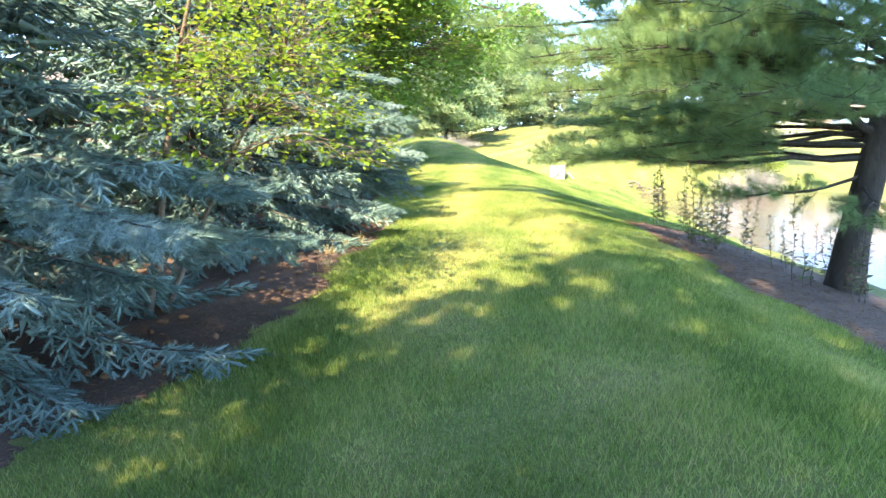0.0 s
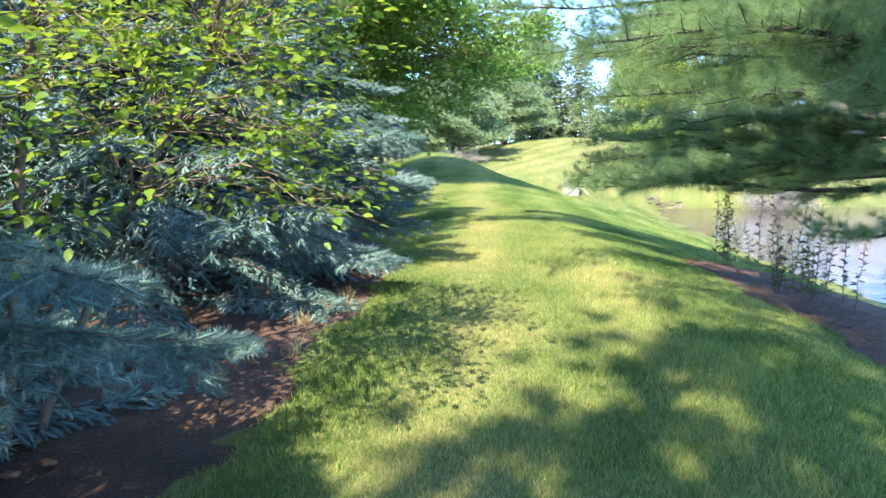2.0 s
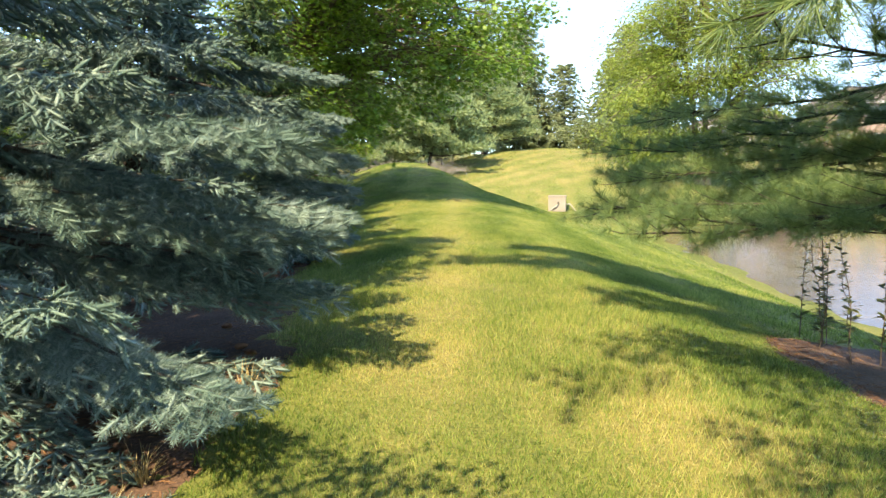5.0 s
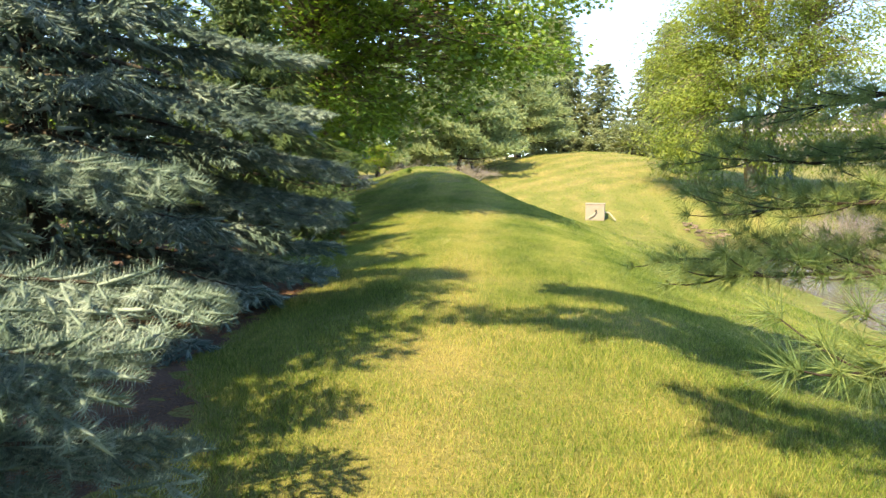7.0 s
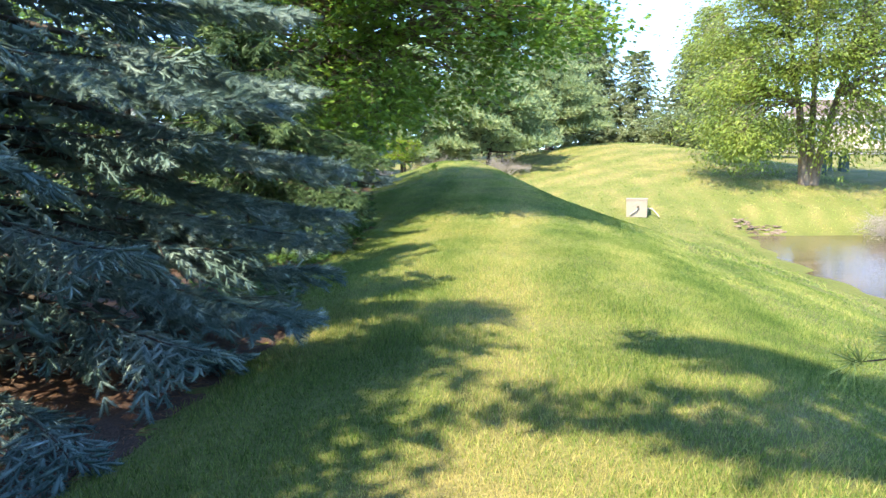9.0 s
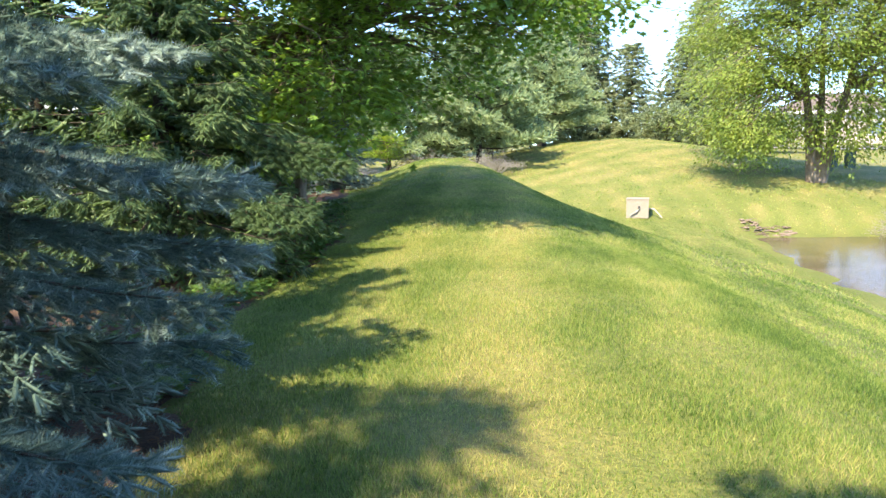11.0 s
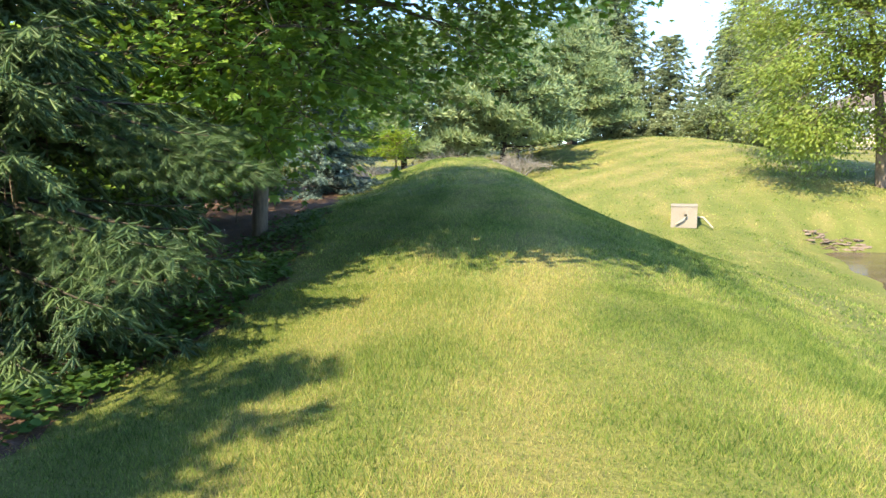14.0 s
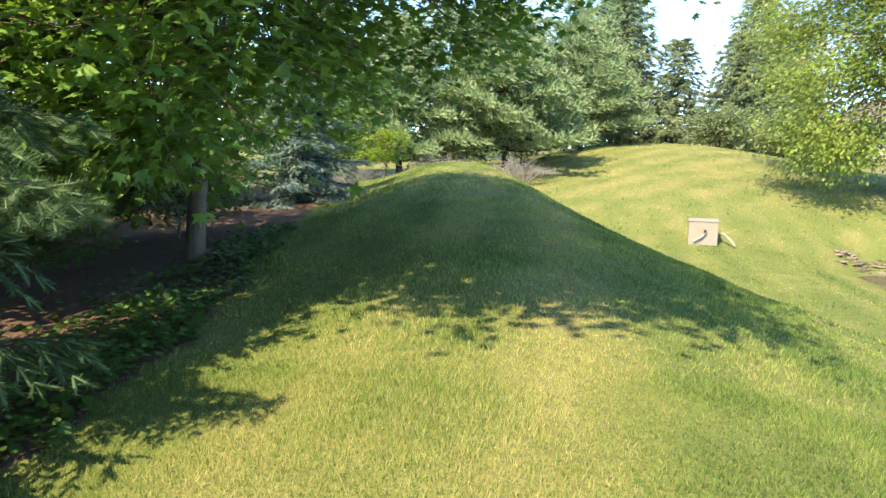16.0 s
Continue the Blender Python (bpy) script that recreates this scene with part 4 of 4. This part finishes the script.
def far_pine(h, radius, label, seed, mat=HAZYPINE, tufts_per=1.0, low=0.12):
    """A white pine seen from afar: trunk, layered limbs and flat clouds of needle tufts."""
    r = np.random.default_rng(seed)
    tree = empty("far_pine_tree", (0, 0, 0), label, "tree", "pines beyond the berm")
    trunk_part(tree, curve_pts((0, 0, -0.3), (0.2, 0.1, h), 0, 8), np.linspace(0.018 * h + 0.05, 0.03, 8), PINEBARK, 8)
    wood, tf = Heap(), []
    z = low * h
    while z < h * 0.97:
        rel = z / h
        for k in range(5):
            a = 2 * np.pi * (k + r.uniform(-0.4, 0.4)) / 5 + z
            L = radius * (1 - rel ** 1.7) * r.uniform(0.65, 1.1) + 0.3
            b = np.array((np.cos(a) * L, np.sin(a) * L, z + 0.08 * L + 0.1))
            p = curve_pts((0, 0, z), b, -0.06 * L, 6)
            tube(wood, p, np.linspace(0.05, 0.012, 6), 4)
            for q in np.linspace(0.3, 1, max(2, int(L * 2.2))):
                c = p[0] * (1 - q) + b * q
                n = int(13 * tufts_per)
                off = r.normal(0, 1, (n, 3)) * np.array((0.55, 0.55, 0.16)) * (1.25 - 0.5 * q)
                for o in off:
                    tf.append((c + o + np.array((0, 0, 0.1)), unit(o * 0.5 + np.array((np.cos(a) * 0.4, np.sin(a) * 0.4, 0.55))), r.uniform(0.28, 0.42)))
        z += h * 0.062 * r.uniform(0.85, 1.2)
    tagged(thing("branching", *wood.out(), PINEBARK, tree), kind="stuff")
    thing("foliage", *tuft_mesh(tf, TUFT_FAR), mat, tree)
    return tree


def put(tree, x, y, s, turn):
    tree.matrix_basis = pose(x, y, gz(x, y) - 0.05, 0, 0, turn) @ Matrix.Diagonal((s, s, s, 1))


def again(tree, x, y, s, turn):
    base = tree.scale.copy()
    tree.scale = (1, 1, 1)
    c = copy_thing(tree, pose(x, y, gz(x, y) - 0.05, 0, 0, turn) @ Matrix.Diagonal((s, s, s, 1)))
    tree.scale = base
    return c


fp = far_pine(9.0, 4.6, "broad white pine with layered green limbs paled by haze", 41, low=0.16)
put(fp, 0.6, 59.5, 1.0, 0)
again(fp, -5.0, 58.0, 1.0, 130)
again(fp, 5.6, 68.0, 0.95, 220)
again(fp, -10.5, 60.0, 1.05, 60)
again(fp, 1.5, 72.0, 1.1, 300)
tp_ = far_pine(17.0, 5.5, "tall white pine, behind the mown hill and copied unseen behind the start", 42, tufts_per=0.75, low=0.2)
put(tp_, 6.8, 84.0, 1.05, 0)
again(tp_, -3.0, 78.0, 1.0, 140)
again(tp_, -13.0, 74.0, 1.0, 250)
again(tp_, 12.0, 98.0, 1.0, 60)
fs = spruce(16.5, 88.0, 11.0, 4.6, HAZYSPRUCE, "dark spruce with drooping boughs beyond the hill, paled by haze", 51, z0=0.6, near=False, dead=False, step=0.34, size=0.36, hang=0.4, taper=0.62, group="far spruces")
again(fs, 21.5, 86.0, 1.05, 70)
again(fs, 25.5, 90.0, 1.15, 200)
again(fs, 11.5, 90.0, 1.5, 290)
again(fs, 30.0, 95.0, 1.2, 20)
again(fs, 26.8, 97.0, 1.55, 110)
for bx, by, bs, bt in ((-8.0, 15.5, 0.9, 50), (-7.8, 21.0, 0.72, 120), (-6.9, 26.6, 0.8, 200), (-9.2, 4.0, 0.7, 260), (-13.5, 33.0, 0.9, 310)):
    again(back_row, bx, by, bs, bt)
sh = broadleaf("round_bush", 17.0, 76.5, [(bent(2.0, 0.2, 0, 6), np.linspace(0.08, 0.02, 6))], (17.0, 76.5, gz(17, 76.5) + 2.0), (3.0, 2.6, 2.2), 5000, DIAMOND, 0.26, HAZYSPRUCE, BARK,
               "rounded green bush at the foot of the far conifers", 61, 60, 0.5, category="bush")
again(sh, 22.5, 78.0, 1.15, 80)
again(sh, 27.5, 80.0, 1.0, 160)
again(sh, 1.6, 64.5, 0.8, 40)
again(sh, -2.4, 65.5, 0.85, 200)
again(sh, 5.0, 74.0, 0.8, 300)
gb = broadleaf("light_bush", -3.4, 44.5, [(bent(1.4, 0.1, 0, 6), np.linspace(0.04, 0.015, 6))], (-3.4, 44.5, gz(-3.4, 44.5) + 1.0), (0.8, 0.8, 0.9), 1800, OVAL, 0.10, SHRUBLEAF, TWIG,
               "small light green bush at the edge of the berm", 62, 30, 0.2, category="bush")

# leafy trees that close the row behind the maple
ht = broadleaf("hedge_tree", -8.4, 31.5, [(bent(4.5, 0.3, 0.2, 7, 0.05), np.linspace(0.12, 0.03, 7)), (bent(4.0, -0.8, 0.4, 7, 0.05, (0.2, 0.1)), np.linspace(0.09, 0.03, 7))],
               (-8.4, 31.5, gz(-8.4, 31.5) + 3.4), (2.9, 2.9, 3.1), 9000, DIAMOND, 0.19, MAPLE, BARK, "leafy dark green tree in the hedge behind the maple", 64, 90, 0.5, group="hedge trees")
ht.matrix_basis = pose(-11.5, 30.5, gz(-11.5, 30.5), 0, 0, 0)
again(ht, -8.8, 37.0, 1.05, 110)
again(ht, -8.0, 43.0, 0.95, 220)
again(ht, -7.0, 49.0, 0.9, 300)

# unseen trees behind the start, added so that their shade lies over the first steps
for bx, by, bs, bt in ((2.4, -2.4, 1.2, 30), (-3.2, -3.2, 1.15, 170), (-5.2, -4.6, 0.92, 210), (-8.2, -1.4, 0.74, 100)):
    again(tp_, bx, by, bs, bt)
db = broadleaf("dark_bush", -6.6, 29.6, [(bent(0.9, 0.1, 0, 6), np.linspace(0.03, 0.012, 6))], (-6.6, 29.6, gz(-6.6, 29.6) + 0.75), (1.2, 1.2, 0.75), 3000, DIAMOND, 0.10, IVY, TWIG,
               "low dark green bush on the shaded mulch", 65, 40, 0.22, category="bush", group="bushes under the maple")
again(db, -7.2, 33.2, 1.2, 90)
for bx, by, bs, bt in ((-4.7, 32.2, 1.0, 10), (-5.5, 31.0, 1.25, 70), (-6.6, 31.6, 1.35, 140), (-7.8, 30.6, 1.3, 250), (-4.9, 28.9, 0.8, 330)):
    again(db, bx, by, bs, bt)
again(db, -5.6, 34.6, 0.9, 200)
again(db, -5.2, 26.6, 0.8, 300)
again(db, -6.0, 37.0, 1.1, 30)

# ---- things by the pond ----


def pump_box():
    x, y = 7.7, 46.5
    z = gz(x, y)
    ob = empty("pump_box", (x, y, z), "tan pump cover box with pipe standing on the lawn", "utility box")
    ob.rotation_euler = (0, 0, radians(-14))
    part("body", block(bmesh.new(), -0.48, 0.48, -0.48, 0.48, -0.08, 0.74, 0.012), BOX, ob)
    part("lid", block(bmesh.new(), -0.50, 0.50, -0.50, 0.50, 0.742, 0.80, 0.014), BOX, ob)
    h = Heap()
    tube(h, [(0.49, -0.1, 0.32), (0.62, -0.14, 0.33), (0.72, -0.18, 0.31), (0.95, -0.45, 0.08), (1.05, -0.57, -0.04)], [0.03] * 5, 8)
    smooth(thing("pipe", *h.out(), PIPE, ob, "pale plastic pipe bent down to the ground").data)
    h = Heap()
    tube(h, [(0.62, -0.14, 0.33), (0.74, -0.2, 0.3)], [0.042, 0.042], 8)
    smooth(thing("pipe_joint", *h.out(), PIPE, ob).data)
    h = Heap()
    tube(h, [(-0.30, -0.55, 0.06), (0.0, -0.56, 0.26), (0.06, -0.53, 0.36), (0.06, -0.48, 0.40)], [0.028, 0.028, 0.028, 0.025], 8)
    smooth(thing("spout", *h.out(), PIPE, ob, "pale spout slanting down").data)
    h = Heap()
    tube(h, [(0.06, -0.48, 0.42), (0.06, -0.60, 0.42)], [0.05, 0.05], 8)
    thing("valve", *h.out(), IRON, ob, "dark metal valve")


pump_box()


def rubble():
    """Flat broken stones at the pond's inlet."""
    r = random.Random(5)
    for k in range(34):
        x, y = 13.3 + r.uniform(-0.9, 1.3), 46.5 + r.uniform(-0.4, 0.5)
        bm = bmesh.new()
        bmesh.ops.create_icosphere(bm, subdivisions=2, radius=1.0)
        a, b, c = r.uniform(0.10, 0.26), r.uniform(0.08, 0.18), r.uniform(0.03, 0.07)
        for v in bm.verts:
            n = noise.noise(v.co * 1.3 + Vector((k * 3.1, 0, 0)))
            v.co = Vector((v.co.x * a, v.co.y * b, max(-0.5, min(0.75, v.co.z)) * c)) * (1 + 0.35 * n)
        ob = part("stone", bm, STONE)
        ob.location = (x, y, gz(x, y) + 0.01)
        ob.rotation_euler = (r.uniform(-0.2, 0.2), r.uniform(-0.2, 0.2), r.uniform(0, 6))
        tagged(ob, "flat weathered rubble stone at the pond's edge", "stone", "stones at the pond inlet")


rubble()


def drift_sticks():
    r = np.random.default_rng(83)
    for k in range(16):
        x, y = 13.3 + r.uniform(-1.0, 1.3), 46.5 + r.uniform(-0.5, 0.5)
        t, ln = r.normal(0.2, 0.5), r.uniform(0.4, 0.9)
        h = Heap()
        tube(h, curve_pts((-ln / 2, 0, 0), (ln / 2, 0, r.uniform(-0.05, 0.12)), 0.03, 5, 0.02), np.linspace(0.022, 0.008, 5), 5)
        ob = thing("driftwood_stick", *h.out(), TWIG)
        ob.location, ob.rotation_euler = (x, y, gz(x, y) + 0.07), (0, 0, t)
        tagged(ob, "weathered brown stick on the stones by the pond", "stick", "sticks at the pond inlet")


drift_sticks()


def dead_shrub(x, y, rad, h, count, label, seed):
    r = np.random.default_rng(seed)
    z = gz(x, y)
    ob = empty("dead_shrub", (x, y, z), label, "shrub")
    stems, twigs = Heap(), Heap()
    for k in range(count):
        a, q = r.uniform(0, 2 * np.pi), np.sqrt(r.random())
        e = np.array((np.cos(a) * rad * q, np.sin(a) * rad * q, h * (1 - 0.55 * q * q) * r.uniform(0.5, 1.05)))
        p = curve_pts((e[0] * 0.15, e[1] * 0.15, -0.05), e, 0.25 * h * q, 6, 0.05)
        tube(stems, p, np.linspace(0.022, 0.006, 6), 4)
        for i in range(2, 6):
            for _ in range(4):
                t = p[i] + r.normal(0, 0.3, 3)
                tube(twigs, curve_pts(p[i], t, 0.04, 3), [0.007, 0.005, 0.003], 3)
    tagged(thing("stem_frame", *stems.out(), GREYTWIG, ob), kind="stuff")
    tagged(thing("twig_work", *twigs.out(), GREYTWIG, ob), kind="stuff")


dead_shrub(18.9, 43.6, 2.3, 2.5, 150, "bleached grey leafless shrub overhanging the pond", 71)
for hx, hy, hr, hs in ((-2.6, 55.0, 2.2, 72), (1.4, 56.0, 2.0, 73), (-6.5, 54.0, 2.4, 74)):
    dead_shrub(hx, hy, hr, 1.5, 45, "grey leafless brush under the pines", hs)
broadleaf("pond_bush", 21.5, 47.0, [(bent(1.6, 0.1, 0, 6), np.linspace(0.05, 0.015, 6))], (21.5, 47.0, gz(21.5, 47.0) + 1.3), (1.6, 1.5, 1.2), 2400, OVAL, 0.16, BIRCHLEAF, TWIG,
          "green bush behind the dead shrub", 63, 36, 0.3, category="bush")


def utility_post(x, y, w, h, label):
    z = gz(x, y)
    ob = empty("utility_post", (x, y, z), label, "utility box", "green utility posts")
    part("body", block(bmesh.new(), -w, w, -w * 0.8, w * 0.8, -0.1, h - 0.06, 0.02), GREENMETAL, ob)
    part("cap", block(bmesh.new(), -w - 0.03, w + 0.03, -w * 0.8 - 0.03, w * 0.8 + 0.03, h - 0.058, h, 0.02), GREENMETAL, ob)


utility_post(24.0, 59.9, 0.26, 1.15, "green metal utility box on the lawn under the birch")
utility_post(23.0, 59.6, 0.10, 1.3, "slim green utility post on the lawn")
utility_post(21.4, 57.0, 0.10, 1.5, "slim green marker post beside the birch")


# weeds on the slope under the pine
def weed(x, y, h, seed):
    r = np.random.default_rng(seed)
    z = gz(x, y)
    ob = empty("tall_weed", (x, y, z), "tall thin weed stalk with narrow leaves at the mulch edge", "weed", "weeds under the pine")
    lean = r.normal(0, 0.10, 2)
    top = np.array((lean[0] * h, lean[1] * h, h))
    hp = Heap()
    sp = curve_pts((0, 0, -0.05), top, 0.0, 6, 0.012)
    tube(hp, sp, np.linspace(0.007, 0.003, 6), 4)
    thing("stalk", *hp.out(), TWIG, ob)
    n = int(h * 62)
    q = r.uniform(0.18, 1.0, n)
    a = q * 70 + r.uniform(0, 1, n)
    P = np.stack([np.interp(q, np.linspace(0, 1, 6), sp[:, j]) for j in range(3)], -1)
    D = np.stack([np.cos(a), np.sin(a), r.uniform(-0.2, 0.6, n)], -1)
    S = 0.11 * (1.2 - 0.75 * q) * r.uniform(0.7, 1.2, n)
    thing("foliage", *scatter(*oval_shape(0.16, 0.03), D, np.repeat(np.array([[0, 0, 1.0]]), n, 0) + r.normal(0, 0.3, (n, 3)), P, S), WEED, ob)


rw = random.Random(9)
for k in range(46):
    wy = rw.uniform(9.3, 15.0)
    wx = float(np.interp(wy, [9, 11, 13, 15], [5.0, 4.5, 3.9, 3.9])) + rw.uniform(0, 2.0)
    weed(wx, wy, rw.uniform(0.7, 1.5), 100 + k)


def ground_ivy():
    """Low leafy cover along the left edge of the lawn, past the last blue spruce."""
    r = np.random.default_rng(81)
    n = 9000
    y = r.uniform(19.6, 33.0, n)
    x = bed_left(y) - 0.02 - np.abs(r.normal(0, 0.55, n)) * np.interp(y, [19, 22, 28, 33], [0.7, 1.2, 1.2, 0.5])
    keep = (np.sin(x * 2.3 + 1) * np.sin(y * 1.9) + r.normal(0, 0.5, n)) > -0.75
    x, y = x[keep], y[keep]
    n = len(x)
    p = np.stack([x, y, ground_z(x, y) + 0.03 + r.uniform(0.0, 0.16, n) * (0.6 + 0.4 * np.sin(x * 3) * np.sin(y * 2.7))], -1)
    a = r.uniform(0, 2 * np.pi, n)
    d = np.stack([np.cos(a), np.sin(a), r.uniform(-0.3, 0.5, n)], -1)
    ob = thing("ground_ivy", *scatter(*oval_shape(0.42, 0.05), d, np.repeat(np.array([[0, 0, 1.0]]), n, 0) + r.normal(0, 0.35, (n, 3)), p, 0.07 * r.uniform(0.6, 1.3, n)), IVY)
    tagged(ob, "low dark green leafy ground cover at the lawn's edge", "ground cover", kind="stuff")


ground_ivy()


def litter():
    """Fallen needles, twigs and cones on the mulch."""
    r = np.random.default_rng(82)
    heap = Heap()
    for ys, f, w, n in (((3.5, 34), bed_left, -2.6, 9000), ((7.0, 14.8), bed_right, 2.2, 3000)):
        y = r.uniform(*ys, n)
        x = f(y) + w * r.random(n) ** 1.4
        p = np.stack([x, y, ground_z(x, y) + 0.036], -1)
        a = r.uniform(0, 2 * np.pi, n)
        d = np.stack([np.cos(a), np.sin(a), r.uniform(-0.1, 0.25, n)], -1)
        heap.add(*scatter(*DIAMOND, d, np.repeat(np.array([[0, 0, 1.0]]), n, 0), p, np.stack([r.uniform(0.03, 0.10, n), np.full(n, 0.012), np.full(n, 0.05)], -1)))
    tagged(thing("needle_litter", *heap.out(), DRYNEEDLE), "fallen brown needles and bark chips on the mulch", "litter", kind="stuff")


litter()


def cone(x, y, seed):
    r = random.Random(seed)
    bm = bmesh.new()
    bmesh.ops.create_icosphere(bm, subdivisions=2, radius=1.0)
    for v in bm.verts:
        k = 1 + 0.18 * math.sin(v.co.x * 14 + 5 * math.atan2(v.co.y, v.co.z))
        v.co = Vector((v.co.x * 0.055, v.co.y * 0.024 * k * (1 - 0.25 * v.co.x), v.co.z * 0.024 * k * (1 - 0.25 * v.co.x)))
    ob = part("spruce_cone", bm, DRYNEEDLE)
    ob.location = (x, y, gz(x, y) + 0.05)
    ob.rotation_euler = (0, 0, r.uniform(0, 6))
    tagged(ob, "brown spruce cone lying on the mulch", "cone", "cones on the mulch")


rc = random.Random(4)
for k in range(40):
    cy = rc.uniform(5.0, 14.0)
    cone(float(bed_left(cy)) - 0.2 - 1.6 * rc.random(), cy, k)



def dry_tuft(x, y, seed):
    """A tuft of long dry grass left standing at the mulch edge."""
    r = np.random.default_rng(seed)
    n = 46
    a = r.uniform(0, 2 * np.pi, n)
    lean = r.uniform(0.2, 1.3, n)
    d = np.stack([np.cos(a) * lean, np.sin(a) * lean, np.ones(n)], -1)
    p = np.stack([r.normal(0, 0.03, n), r.normal(0, 0.03, n), np.zeros(n)], -1)
    ln = r.uniform(0.10, 0.24, n)
    tv = np.array([(0, 0.5, 0), (0, -0.5, 0), (0.6, 0.35, 0.05), (0.6, -0.35, 0.05), (1.0, 0, -0.08)])
    tri = np.array([(0, 1, 3), (0, 3, 2), (2, 3, 4)])
    ob = thing("dry_grass_tuft", *scatter(tv, tri, d, np.repeat(np.array([[0, 0, 1.0]]), n, 0), p, np.stack([ln, np.full(n, 0.006), ln], -1)), STRAW)
    ob.location = (x, y, gz(x, y))
    tagged(ob, "tuft of long straw-dry grass at the mulch edge", "grass tuft", "grass tufts on the mulch")


for k, (tx, ty) in enumerate(((-1.35, 10.5), (-1.52, 10.25), (-1.2, 10.75), (-1.42, 9.4), (-1.0, 12.3), (-1.25, 11.2))):
    dry_tuft(tx, ty, 300 + k)

# ---- road and houses ----


def strip(name, xs, yc, width, mat, lift, label, category):
    y0 = np.interp(xs, *yc)
    X = np.stack([xs, xs], -1)
    Y = np.stack([y0 - width / 2, y0 + width / 2], -1)
    Z = ground_z(X, Y) + lift
    v = np.stack([X, Y, Z], -1).reshape(-1, 3)
    i = np.arange(len(xs) - 1) * 2
    return tagged(thing(name, v, np.stack([i, i + 2, i + 3, i + 1], -1), mat), label, category, kind="structure")


ROADLINE = ([20, 35, 60, 120], [108, 88, 84, 80])
strip("road", np.arange(24, 120, 1.0), ROADLINE, 5.5, ASPHALT, 0.06, "dark asphalt street beyond the lawns", "road")
strip("kerb_near", np.arange(24, 120, 1.0), (ROADLINE[0], [v - 3.2 for v in ROADLINE[1]]), 0.9, CONCRETE, 0.12, "pale concrete kerb and walk along the street", "pavement")
strip("kerb_far", np.arange(24, 120, 1.0), (ROADLINE[0], [v + 3.2 for v in ROADLINE[1]]), 0.9, CONCRETE, 0.12, "pale concrete kerb beyond the street", "pavement")


def house(x, y, turn, w, d, h, wall, label, windows, roof_h=2.6, base=None):
    z = gz(x, y) if base is None else base
    ob = empty("house", (x, y, z), label, "house", "houses round the pond")
    ob.rotation_euler = (0, 0, radians(turn))
    part("wall", block(bmesh.new(), 0, w, 0, d, -1.5, h), wall, ob)
    bm = bmesh.new()
    o = 0.5
    vs = [bm.verts.new(c) for c in ((-o, -o, h), (w + o, -o, h), (w + o, d + o, h), (-o, d + o, h), (d * 0.45, d / 2, h + roof_h), (w - d * 0.45, d / 2, h + roof_h),
                                    (-o, -o, h + 0.18), (w + o, -o, h + 0.18), (w + o, d + o, h + 0.18), (-o, d + o, h + 0.18))]
    for f in ((3, 2, 1, 0), (6, 7, 5, 4), (7, 8, 5), (8, 9, 4, 5), (9, 6, 4), (0, 1, 7, 6), (1, 2, 8, 7), (2, 3, 9, 8), (3, 0, 6, 9)):
        bm.faces.new([vs[i] for i in f])
    part("roof", bm, ROOF, ob)
    part("fascia", block(bmesh.new(), -o - 0.03, w + o + 0.03, -o - 0.05, -o - 0.01, h - 0.12, h + 0.2), TRIM, ob)
    for wx, wz, ww, wh in windows:
        bm = bmesh.new()
        for q in ((wx - 0.1, wx, wz - 0.1, wz + wh + 0.1), (wx + ww, wx + ww + 0.1, wz - 0.1, wz + wh + 0.1), (wx, wx + ww, wz - 0.1, wz), (wx, wx + ww, wz + wh, wz + wh + 0.1)):
            block(bm, q[0], q[1], -0.09, 0.02, q[2], q[3])
        win = part("window", bm, TRIM, ob)
        part("pane", block(bmesh.new(), wx + 0.005, wx + ww / 2 - 0.03, -0.035, -0.005, wz + 0.005, wz + wh - 0.005), GLASS, win)
        part("pane", block(bmesh.new(), wx + ww / 2 + 0.03, wx + ww - 0.005, -0.035, -0.005, wz + 0.005, wz + wh - 0.005), GLASS, win)
        part("mullion", block(bmesh.new(), wx + ww / 2 - 0.03, wx + ww / 2 + 0.03, -0.07, -0.004, wz, wz + wh), TRIM, win)
    return ob


house(53.0, 97.0, -8, 18, 10, 6.6, BRICKTAN, "two-storey pink brick house with white-framed windows", [(1.2, 4.0, 2.4, 2.0), (4.6, 4.0, 2.4, 2.0), (9, 4.0, 2.4, 2.0), (1.2, 0.8, 2.4, 1.8), (5, 0.8, 2.4, 1.8), (10, 0.8, 3, 1.8)])
house(37.0, 99.0, -6, 14, 9, 3.6, SIDING, "low beige wing of a house beyond the street", [(2, 1.0, 1.6, 1.4), (9, 1.0, 1.6, 1.4)])
house(-36.0, 52.0, 30, 15, 9, 5.6, BRICKTAN, "pinkish brick house behind the trees", [(2, 3.2, 1.8, 1.6), (6, 3.2, 1.8, 1.6), (10.5, 3.2, 1.8, 1.6), (2, 0.8, 1.8, 1.6), (10.5, 0.8, 1.8, 1.6)])
house(-33.0, 28.0, 60, 14, 9, 5.6, SIDING, "beige two-storey house behind the trees", [(2, 3.2, 1.8, 1.6), (9, 3.2, 1.8, 1.6), (2, 0.8, 1.8, 1.6)])
